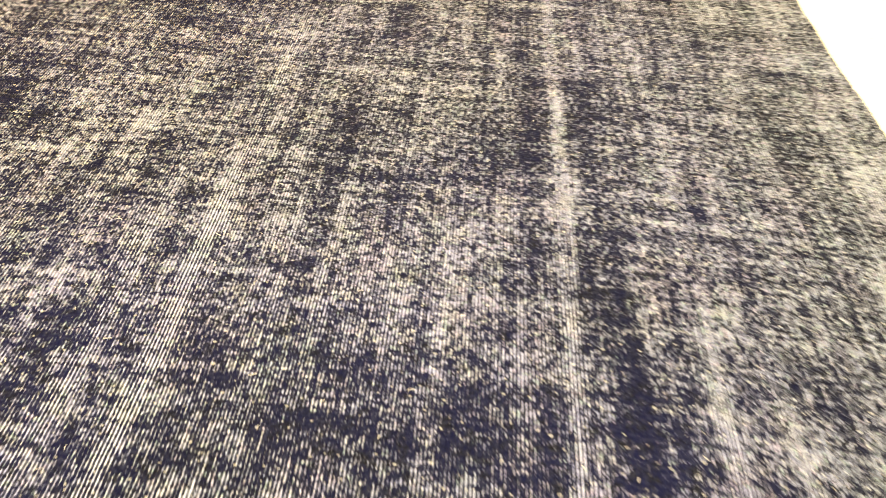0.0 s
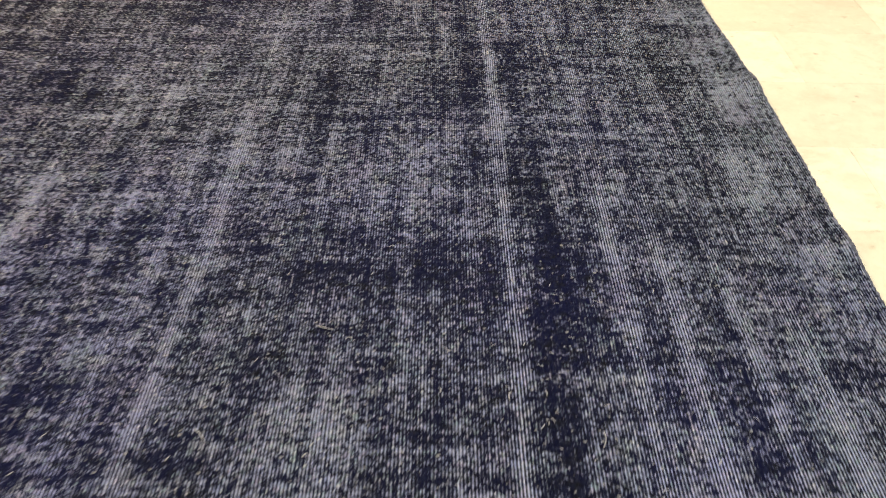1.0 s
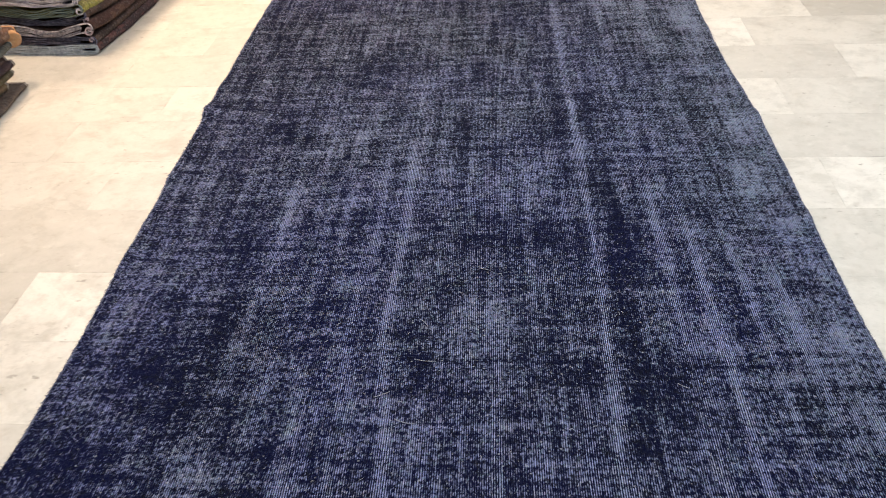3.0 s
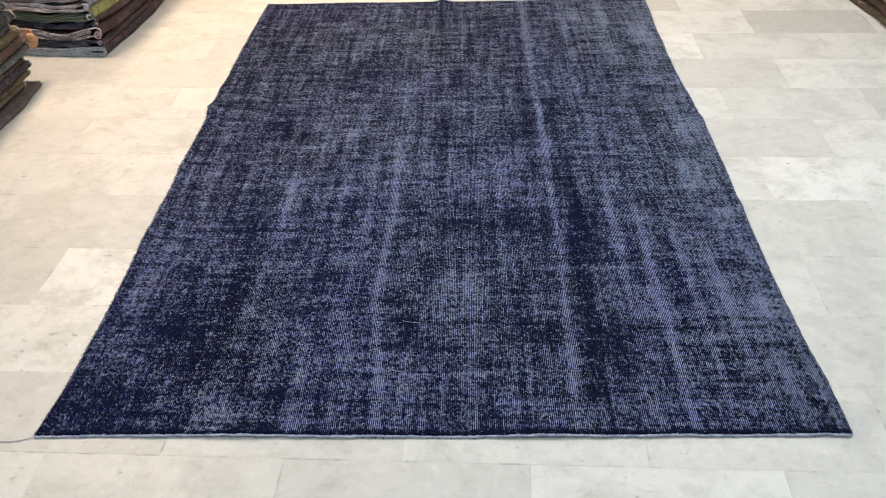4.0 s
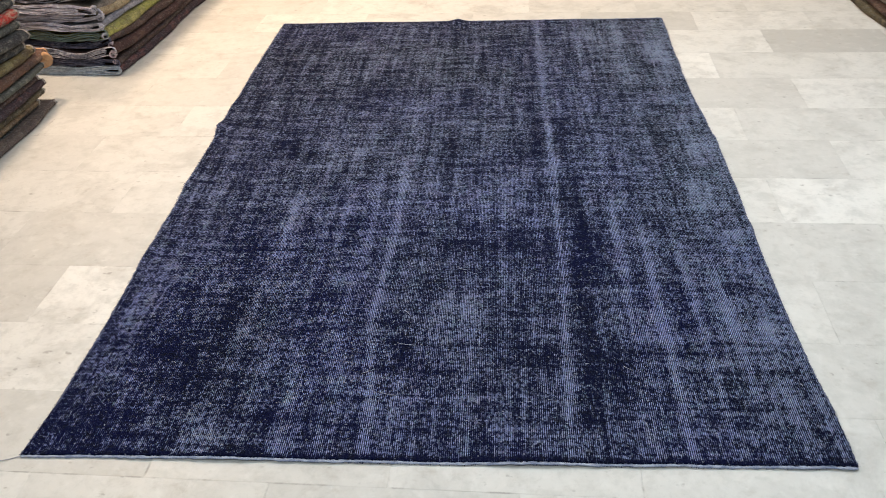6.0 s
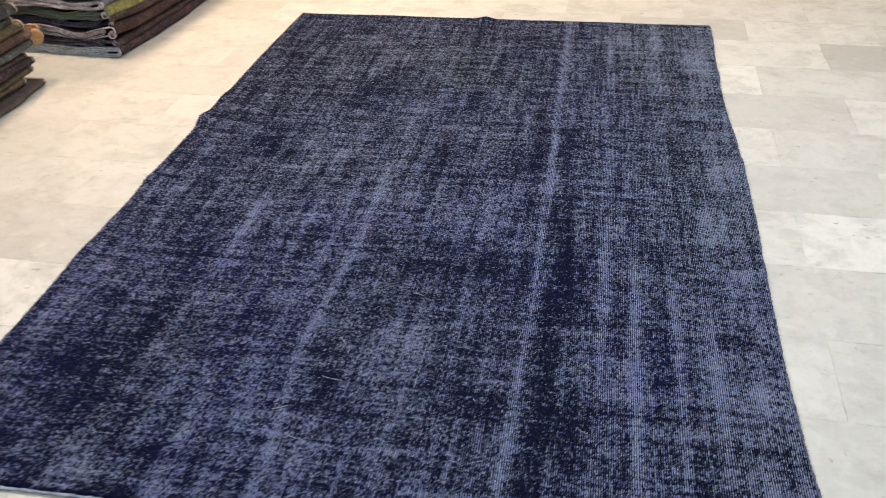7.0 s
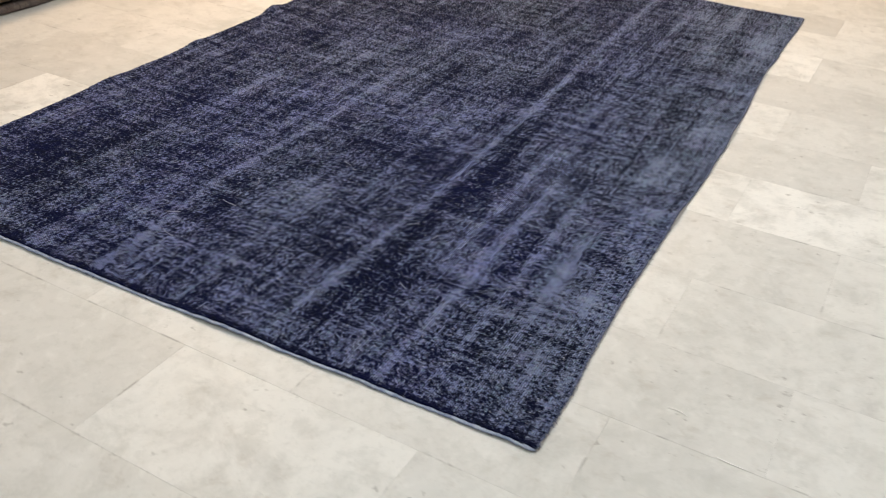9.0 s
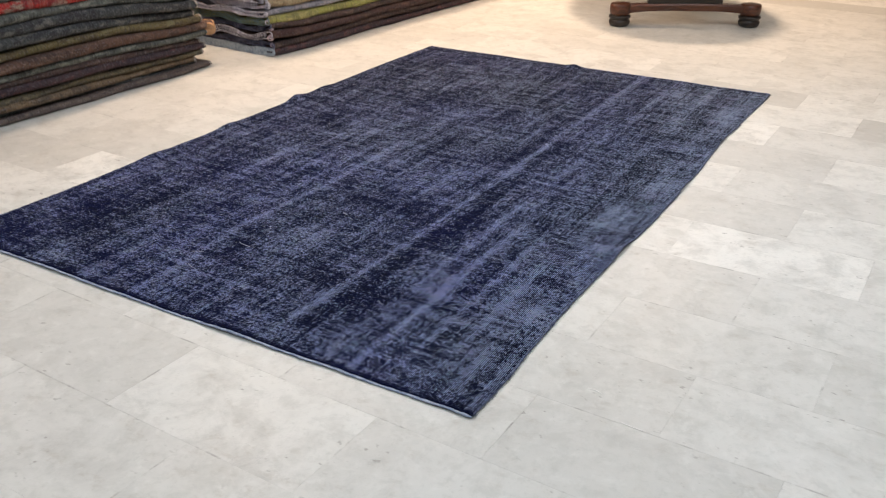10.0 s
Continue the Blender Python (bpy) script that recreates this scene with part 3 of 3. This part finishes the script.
# ---- stacks of folded rugs ----
def folded_rug(mat, edge_mat, label, group, depth, long, thick, seed, nose=0.0, loose=0.3, rim=1.12, gap=(0.01, 0.07), plies=2, sag=0.0, height=0.0):
    """A carpet folded into nested loops, folds towards +x at x = 0, lying from y = 0 to y = long, z from 0 to thick."""
    rng = np.random.default_rng(seed)
    th = thick / (5.2 if plies == 2 else 6.6)
    rows = 64
    m = 7 if plies == 2 else 20
    loops = []
    nested = [(1.0, 0.0), (rng.uniform(0.4, 0.58), rng.uniform(*gap))]
    if plies > 2:
        nested = [(1.0, 0.0), (rng.uniform(0.6, 0.68), rng.uniform(*gap)), (0.30, rng.uniform(0.03, 0.1))]
    for shrink, indent in nested:
        half = (thick * shrink - th) / 2
        steps = 9
        mid = thick / 2 + (1 - shrink) * thick * rng.uniform(-0.1, 0.1)
        line = [(-depth + depth * k / m - half - indent, -half) for k in range(m)]
        line += [(-half - indent + half * math.cos(a), half * math.sin(a)) for a in np.linspace(-math.pi / 2, math.pi / 2, steps)]
        line += [(-depth + depth * k / m - half - indent, half) for k in range(m - 1, -1, -1)]
        line = np.array(line)
        run = np.gradient(line, axis=0)
        normal = np.stack([run[:, 1], -run[:, 0]], -1)
        normal /= np.linalg.norm(normal, axis=1)[:, None]
        ring = np.concatenate([line + normal * th / 2, (line - normal * th / 2)[::-1]])
        loops.append((ring + (0, mid), len(line)))
    phase = rng.uniform(0, 9, 6)
    jag = rng.uniform(-1, 1, 400)

    def shifted(ring, y):
        end = min(y, long - y)
        wave = 0.009 * math.sin(3.1 * y + phase[0]) + 0.004 * math.sin(9 * y + phase[1]) + 0.002 * math.sin(23 * y + phase[4])
        flap = loose * math.exp(-((end / 0.12) ** 2))
        bumpy = float(np.interp(y / 0.035, np.arange(400), jag))
        x = ring[:, 0] + nose + wave - 0.01 * flap + 0.003 * bumpy
        u = ring[:, 0]
        curl = 0.9 * np.sin(8.5 * u + 1.0) + 0.35 * np.sin(19 * u + phase[0]) + 0.3 * np.sin(37 * u + phase[4]) + 0.2 * np.sin(71 * u + phase[2])
        z = ring[:, 1] + (0.0025 + 0.003 * loose) * np.sin(ring[:, 0] * 21 + phase[2] + 2 * y) * 1.0 + 0.0016 * np.sin(ring[:, 0] * 47 + phase[5]) + flap * 0.009 * np.sin(ring[:, 0] * 13 + phase[3]) + 0.003 * math.sin(5.3 * y + phase[1]) + 0.002 * math.sin(13 * y + phase[3]) + 0.0014 * bumpy + flap * 0.007 * curl
        z = np.maximum(z, 0.0)
        z -= sag * (height + z) * math.exp(-((max(1.95 - y, 0.0) / 0.42) ** 2))
        return np.stack([x, np.full(len(x), y), z], -1)

    verts, faces = [], []
    for ring, _ in loops:
        n, base = len(ring), len(verts)
        for k in range(rows + 1):
            verts += shifted(ring, long * k / rows).tolist()
        for k in range(rows):
            for j in range(n):
                a, b = base + k * n + j, base + k * n + (j + 1) % n
                faces.append((a, a + n, b + n, b))
        half = n // 2
        for start, flip in ((base, False), (base + rows * n, True)):
            for j in range(half - 1):
                q = (start + j, start + j + 1, start + n - 2 - j, start + n - 1 - j)
                faces.append(q if flip else q[::-1])
    ob = mesh_of("folded_rug", verts, faces, mat)
    tagged(ob, label, "folded rug", group)
    for y in (0.0, long):
        ev, ef = [], []
        for ring, count in loops:
            n, base = len(ring), len(ev)
            inner, outer = ring[:count], ring[count:][::-1]
            mid = (inner + outer) / 2
            grown = np.concatenate([mid + (inner - mid) * rim, (mid + (outer - mid) * rim)[::-1]])
            for dy in (-0.004, 0.008) if y > 0 else (-0.008, 0.004):
                p = shifted(grown, y)
                p[:, 1] += dy + 0.003 * np.sin(np.arange(n) * 1.7 + phase[0]) + 0.004 * loose * jag[:n]
                ev += p.tolist()
            for j in range(n):
                a, b = base + j, base + (j + 1) % n
                ef.append((a, a + n, b + n, b))
            for start, flip in ((base, False), (base + n, True)):
                for j in range(n // 2 - 1):
                    q = (start + j, start + j + 1, start + n - 2 - j, start + n - 1 - j)
                    ef.append(q if flip else q[::-1])
        mesh_of("edging", ev, ef, edge_mat, ob, "pale overcast end edging")
    return ob


def curled_end(ob, mat, x, y, z, radius, long, turn, name="curled_corner", label="pale curled rug corner"):
    """A rug's corner or end rolled into a small scroll, its open end towards -y."""
    n, verts, faces = 18, [], []
    for k in range(n + 1):
        a = 0.5 + 2 * math.pi * 1.25 * k / n
        rr = radius * (1 - 0.45 * k / n)
        for dy in (0.0, long):
            for q in (rr, rr - 0.28 * radius):
                verts.append((q * math.cos(a), dy + 0.1 * radius * math.sin(3 * a), q * math.sin(a)))
    for k in range(n):
        a, b = 4 * k, 4 * k + 4
        faces += [(a, a + 2, b + 2, b), (a + 1, b + 1, b + 3, a + 3), (a, b, b + 1, a + 1), (a + 2, a + 3, b + 3, b + 2)]
    faces += [(0, 1, 3, 2), (4 * n, 4 * n + 2, 4 * n + 3, 4 * n + 1)]
    part_ob = mesh_of(name, verts, faces, mat, ob, label)
    part_ob.matrix_basis = pose(x, y, z, 0, 0, turn)
    return part_ob


def rolled_end(ob, mat, x, y, z):
    """The end of a rug rolled tight into a blunt, rounded stub."""
    bm = bmesh.new()
    lathe(bm, [(0.003, -0.002), (0.009, -0.006), (0.012, -0.003), (0.016, -0.006), (0.020, -0.0025), (0.025, -0.005), (0.029, -0.001), (0.0315, 0.006), (0.032, 0.03), (0.029, 0.06), (0.018, 0.08)], steps=24)
    for v in bm.verts:
        a = math.atan2(v.co.y, v.co.x)
        v.co.z += 0.003 * math.sin(2 * a + 1) + 0.0012 * math.sin(7 * a)
        v.co.y *= 0.86 + 0.06 * math.sin(3 * a)
    bmesh.ops.transform(bm, matrix=Matrix.Rotation(radians(-90), 4, "X"), verts=bm.verts)
    stub = part("rolled_end", bm, mat, ob, "orange rolled end of the rug", True)
    stub.matrix_basis = pose(x, y, z, 0, 0, 48) @ Matrix.Diagonal((1.2, 1.0, 1.25, 1.0))


def dye(name, base, second, third):
    return textile_material(name, base, second, third)


TAUPE = dye("taupe_carpet", (0.22, 0.19, 0.16), (0.16, 0.135, 0.115), (0.27, 0.22, 0.18))
UMBER = dye("brown_taupe_carpet", (0.115, 0.088, 0.078), (0.085, 0.066, 0.062), (0.15, 0.12, 0.1))
TAN = dye("tan_carpet", (0.15, 0.105, 0.065), (0.09, 0.066, 0.048), (0.22, 0.165, 0.11))
OLIVE = dye("olive_brown_carpet", (0.109, 0.092, 0.057), (0.075, 0.063, 0.046), (0.161, 0.132, 0.081))
PLUM = dye("plum_carpet", (0.057, 0.037, 0.041), (0.040, 0.030, 0.037), (0.115, 0.057, 0.057))
TEAL = dye("teal_grey_carpet", (0.098, 0.103, 0.092), (0.063, 0.064, 0.060), (0.196, 0.196, 0.167))
RUST = dye("rust_carpet", (0.12, 0.068, 0.05), (0.075, 0.048, 0.04), (0.17, 0.11, 0.08))
LIME = dye("olive_green_carpet", (0.312, 0.312, 0.090), (0.228, 0.216, 0.084), (0.396, 0.360, 0.144))
SLATE = dye("slate_carpet", (0.057, 0.061, 0.062), (0.043, 0.043, 0.046), (0.135, 0.128, 0.115))
MUSTARD = dye("mustard_brown_carpet", (0.14, 0.11, 0.05), (0.1, 0.075, 0.045), (0.2, 0.17, 0.09))
SAND = dye("sand_carpet", (0.360, 0.288, 0.180), (0.264, 0.192, 0.120), (0.432, 0.360, 0.240))
RED = dye("red_patterned_carpet", (0.396, 0.039, 0.033), (0.220, 0.033, 0.033), (0.330, 0.242, 0.187))
MAROON = dye("maroon_carpet", (0.062, 0.034, 0.033), (0.045, 0.03, 0.03), (0.1, 0.06, 0.05))
BROWN = dye("dark_brown_carpet", (0.072, 0.046, 0.041), (0.048, 0.036, 0.036), (0.120, 0.084, 0.072))
SMOKE = dye("grey_lavender_carpet", (0.280, 0.280, 0.322), (0.196, 0.196, 0.238), (0.364, 0.350, 0.392))
EDGE_PALE = plain_material("pale_edging", (0.66, 0.63, 0.68), (0.13, 0.12, 0.17), 0.95, 75, 0.003)
EDGE_LILAC = plain_material("lilac_edging", (0.66, 0.64, 0.7), (0.34, 0.32, 0.4), 0.95, 60, 0.003)
EDGE_NAVY = plain_material("navy_edging", (0.045, 0.05, 0.1), (0.2, 0.2, 0.28), 0.95, 60, 0.003)
EDGE_ORANGE = plain_material("orange_edging", (0.36, 0.19, 0.085), (0.45, 0.28, 0.16), 0.95, 60, 0.003)
EDGE_DULL = plain_material("dull_edging", (0.38, 0.35, 0.32), (0.13, 0.115, 0.105), 0.95, 45, 0.003)

# colour, thickness, offset of the fold, pulled back from the far end
STACK_A = [
    # second entry: thin dark rug, added in place of a shadow gap
    (UMBER, 0.030, 0.02, 0.0, "brown taupe"), (SLATE, 0.016, -0.025, 0.07, "dark slate"), (TAN, 0.030, 0.0, 0.09, "tan"), (OLIVE, 0.030, 0.0, 0.03, "olive brown"), (PLUM, 0.032, 0.01, 0.01, "dark plum"),
    (BROWN, 0.026, 0.0, 0.04, "maroon brown"), (TEAL, 0.030, 0.01, -0.01, "teal red"), (RUST, 0.040, 0.02, -0.07, "rust brown"), (MUSTARD, 0.038, 0.0, 0.01, "mustard brown"),
    (SLATE, 0.042, 0.0, 0.05, "dark slate"), (SLATE, 0.044, 0.01, 0.05, "dark slate"), (TEAL, 0.036, 0.0, 0.06, "dark teal"), (RED, 0.045, 0.0, 0.06, "red patterned"),
    (SLATE, 0.04, 0.0, 0.05, "dark slate"), (BROWN, 0.04, 0.0, 0.05, "dark brown"),
]
z = 0.0
for k, (mat, thick, nose, back, word) in enumerate(STACK_A):
    thick *= 1.2 if k > 1 else 1.0
    ob = folded_rug(mat, EDGE_ORANGE if word == "rust brown" else EDGE_DULL, f"folded {word} wool rug in a stack on the floor", "rugs of the long stack", 1.0, 1.95 - back, thick, 100 + k, nose, 0.4, 1.1, sag=0.13, height=z)
    ob.matrix_basis = pose(-0.876, 0.15, z, 0, 0, -0.7)
    if word == "rust brown":
        rolled_end(ob, EDGE_ORANGE, nose - 0.004, 1.95 - back - 0.045, thick * 0.5 - 0.018 - 0.13 * (z + 0.02))
    z += thick + 0.001

EDGE_BLUE = plain_material("grey_blue_edging", (0.42, 0.48, 0.56), (0.2, 0.24, 0.3), 0.95, 60, 0.003)
EDGE_GREEN = plain_material("grey_green_edging", (0.22, 0.28, 0.25), (0.13, 0.18, 0.16), 0.95, 60, 0.003)
EDGE_PINK = plain_material("pinkish_edging", (0.5, 0.4, 0.43), (0.3, 0.22, 0.26), 0.95, 60, 0.003)
# layers whose near corner is rolled up, with the radius of the scroll
SCROLLS = {1: 0.014, 2: 0.022, 3: 0.014, 4: 0.018, 5: 0.015, 6: 0.02, 7: 0.017, 8: 0.018, 9: 0.018}
STACK_B = [
    (PLUM, 0.045, 0.0, "dark brown", EDGE_BLUE, 1.1), (BROWN, 0.042, 0.0, "plum brown", EDGE_NAVY, 0.7), (MAROON, 0.044, 0.012, "maroon", EDGE_PALE, 0.6), (BROWN, 0.036, -0.005, "brown", EDGE_NAVY, 0.6),
    (LIME, 0.05, -0.01, "olive green", EDGE_GREEN, 0.45), (SMOKE, 0.036, -0.02, "lavender grey", EDGE_LILAC, 1.0), (SAND, 0.046, -0.02, "pale sand", EDGE_LILAC, 1.1), (TAUPE, 0.046, -0.03, "grey taupe", EDGE_LILAC, 0.9),
    (SLATE, 0.055, -0.03, "navy slate", EDGE_PALE, 0.4), (BROWN, 0.05, -0.04, "brown", EDGE_PALE, 0.6), (TAN, 0.05, -0.03, "tan", EDGE_DULL, 0.6), (SLATE, 0.05, -0.03, "dark slate", EDGE_PALE, 0.6),
]
z = 0.0
for k, (mat, thick, nose, word, edge, rim) in enumerate(STACK_B):
    ob = folded_rug(mat, edge, f"folded {word} wool rug with frayed pale edges", "rugs of the rear stack", 0.95, 2.6, thick, 200 + k, nose, 1.1 if k else 0.2, rim, (0.04, 0.06) if k in (2, 4) else (0.0, 0.02), plies=3)
    ob.matrix_basis = pose(-0.66, 2.45 + 0.012 * math.sin(k * 2.4) * (k > 0), z, 0, 0, -4.4)
    if k in SCROLLS:
        r0 = SCROLLS[k]
        curled_end(ob, EDGE_PINK if k < 4 else EDGE_PALE, nose - r0 * 0.8, -0.008, thick * 0.55, r0, 0.022, 25 + 20 * math.sin(k * 1.9))
    z += thick + 0.001

STACK_C = [
    (OLIVE, 0.045, 0.0, "olive brown"), (RUST, 0.045, 0.0, "rust red"), (TAUPE, 0.04, 0.0, "grey brown"), (SLATE, 0.04, 0.0, "dark slate"), (RUST, 0.045, 0.0, "rust red"),
    (OLIVE, 0.045, 0.0, "olive brown"), (BROWN, 0.045, 0.0, "dark brown"), (PLUM, 0.045, 0.0, "plum"),
]
z = 0.0
for k, (mat, thick, nose, word) in enumerate(STACK_C):
    ob = folded_rug(mat, EDGE_DULL, f"folded {word} wool rug in a stack on marble", "rugs of the low stack", 0.9, 2.4, thick, 300 + k, nose)
    ob.matrix_basis = pose(3.06, 3.9, z, 0, 0, 182.0)
    z += thick + 0.001


# ---- wooden table at the back ----
def trestle_table(x, y, turn):
    """Its near trestle stands on y = 0; the far one stands 1.15 m behind."""
    base = tagged(new("trestle_table"), "reddish polished wood table on black bun feet", "table")
    base.matrix_basis = pose(x, y, 0, 0, 0, turn)
    h, deep = 0.44, 1.15
    for sy in (0, deep):
        for sx in (-h, h):
            bm = bmesh.new()
            lathe(bm, [(0.042, 0.0), (0.062, 0.006), (0.07, 0.022), (0.072, 0.036), (0.064, 0.046), (0.06, 0.05), (0.073, 0.057), (0.074, 0.07), (0.06, 0.078)], sx, sy)
            part("bun_foot", bm, BLACK, base, "black turned bun foot", True)
            bm = bmesh.new()
            lathe(bm, [(0.056, 0.076), (0.066, 0.085), (0.07, 0.11), (0.07, 0.138), (0.064, 0.15), (0.05, 0.154)], sx, sy)
            part("foot_block", bm, WOOD, base, "", True)
        bm = bmesh.new()
        n, rings = 16, []
        for k in range(n + 1):
            u = -h + 0.04 + (2 * h - 0.08) * k / n
            rise = 0.03 * (1 - (u / h) ** 4)
            top = 0.142 + 0.012 * (1 - (u / h) ** 2)
            rings.append([bm.verts.new((u, sy + dy, z)) for dy, z in ((-0.03, 0.076 + rise), (0.03, 0.076 + rise), (0.036, 0.09 + rise), (0.036, top - 0.01), (0.028, top), (-0.028, top), (-0.036, top - 0.01), (-0.036, 0.09 + rise))])
        for a, b in zip(rings, rings[1:]):
            for j in range(8):
                bm.faces.new((a[j], a[(j + 1) % 8], b[(j + 1) % 8], b[j]))
        bm.faces.new(rings[0][::-1])
        bm.faces.new(rings[-1])
        part("rail", bm, WOOD, base)
        bm = bmesh.new()
        box(bm, -0.26, sy - 0.022, 0.15, 0.24, sy + 0.022, 0.72, 0.006)
        part("end_panel", bm, BLACK, base, "black upright end panel")
    # unseen oval top, added and sized to throw the shadow round the feet
    bm = bmesh.new()
    lathe(bm, [(0.3, 0.715), (0.97, 0.718), (1.0, 0.73), (1.0, 0.742), (0.98, 0.75)], steps=56)
    bmesh.ops.transform(bm, matrix=Matrix.Translation((0.08, 0.5 * deep, 0)) @ Matrix.Diagonal((0.55, 0.74, 1, 1)), verts=bm.verts)
    part("unseen_tabletop", bm, WOOD, base, "", True)
    return base


trestle_table(1.147, 4.577, 29.5)


# ---- unseen ceiling lamps, mostly added for light ----
def unseen_downlight(x, y, watts, colour):
    ob = tagged(new("unseen_downlight"), "unseen round recessed ceiling lamp with white trim", "lamp", "ceiling downlights")
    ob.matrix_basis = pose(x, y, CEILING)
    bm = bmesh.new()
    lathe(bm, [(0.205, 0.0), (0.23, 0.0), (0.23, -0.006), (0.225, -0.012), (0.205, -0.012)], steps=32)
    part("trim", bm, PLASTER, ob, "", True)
    light = bpy.data.lights.new("unseen_downlight", "AREA")
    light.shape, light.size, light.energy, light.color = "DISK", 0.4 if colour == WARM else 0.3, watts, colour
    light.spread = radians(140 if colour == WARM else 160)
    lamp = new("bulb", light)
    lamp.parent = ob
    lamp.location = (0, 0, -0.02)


for row in UNSEEN_DOWNLIGHTS:
    unseen_downlight(*row)

# ---- marble tiles ----
TILT = radians(-1.8)
ROWS_V = [-0.058, 0.226, 0.515, 0.815, 1.15, 1.461, 1.772, 2.078, 2.40, 2.72, 3.04, 3.33]
while ROWS_V[0] > Y0 - 0.6:
    ROWS_V.insert(0, ROWS_V[0] - 0.306)
while ROWS_V[-1] < Y1 + 0.6:
    ROWS_V.append(ROWS_V[-1] + 0.306)
FIRST = min(range(len(ROWS_V)), key=lambda i: abs(ROWS_V[i] + 0.058))
TILE, GAP = 0.585, 0.0003
# tones of tiles that stand out, by row and count from the one that starts near x = 0
TONES = {
    (9, 0): 0.12, (9, -1): 0.8, (10, -1): 0.3, (10, 0): 0.8, (8, -1): 1.0, (8, 0): 0.6, (7, -1): 0.4, (7, 0): 0.75, (6, 0): 0.55, (6, 1): 0.35,
    (5, -1): 0.42, (5, 0): 0.75, (4, -1): 0.7, (4, 0): 0.95, (4, 1): 0.6, (3, -1): 0.48, (3, 0): 0.6, (2, 0): 0.55, (2, 1): 0.45, (1, -1): 0.5,
    (-1, -3): 0.42, (-1, -2): 0.75, (-1, -1): 0.55, (2, -5): 0.36, (2, -4): 1.0, (1, -5): 0.8, (0, -4): 0.4, (3, -5): 0.4,
}


def tile_mesh():
    bm = bmesh.new()
    box(bm, 0, 0, -0.012, 1, 1, 0, 0.0)
    top = [e for e in bm.edges if all(v.co.z > -0.001 for v in e.verts)]
    bmesh.ops.bevel(bm, geom=top, offset=0.0003, segments=1, affect="EDGES")
    me = bpy.data.meshes.new("marble_tile")
    bm.to_mesh(me)
    bm.free()
    me.materials.append(MARBLE)
    return me


def lay_tiles():
    shared = tile_mesh()
    pick = random.Random(5)
    far_v, far_f = [], []
    turn = Matrix.Rotation(TILT, 4, "Z")
    for r, (v0, v1) in enumerate(zip(ROWS_V, ROWS_V[1:])):
        k = r - FIRST
        start = 2.39 if k % 2 else 2.085
        for c in range(-11, 7):
            u0 = start + c * TILE
            mid = turn @ Vector((u0 + TILE / 2, (v0 + v1) / 2, 0))
            tone = TONES.get((k, c), min(max(pick.gauss(0.63, 0.09), 0.15), 1.0))
            if not (X0 + 0.1 < mid.x < X1 - 0.1 and Y0 - 0.02 < mid.y < Y1 + 0.02):
                continue
            z = pick.uniform(-0.0003, 0.0)
            if -1.7 < mid.x < 3.9 and -1.5 < mid.y < 5.6:
                ob = new("tile", shared)
                ob.parent = floor
                ob.matrix_basis = turn @ Matrix.Translation((u0, v0, z)) @ Matrix.Diagonal((TILE - GAP, v1 - v0 - GAP, 1, 1))
                ob.color = (tone, tone, tone, 1)
            else:
                n = len(far_v)
                for dx, dy in ((0, 0), (TILE - GAP, 0), (TILE - GAP, v1 - v0 - GAP), (0, v1 - v0 - GAP)):
                    far_v.append(turn @ Vector((u0 + dx, v0 + dy, z)))
                for dx, dy in ((0, 0), (TILE - GAP, 0), (TILE - GAP, v1 - v0 - GAP), (0, v1 - v0 - GAP)):
                    far_v.append(turn @ Vector((u0 + dx, v0 + dy, z - 0.01)))
                far_f.append((n, n + 1, n + 2, n + 3))
                far_f += [(n + j, n + 4 + j, n + 4 + (j + 1) % 4, n + (j + 1) % 4) for j in range(4)]
    tagged(mesh_of("tile_field", far_v, far_f, MARBLE_FAR, floor, smooth=False), "pale marble floor tiles", kind="stuff")


lay_tiles()
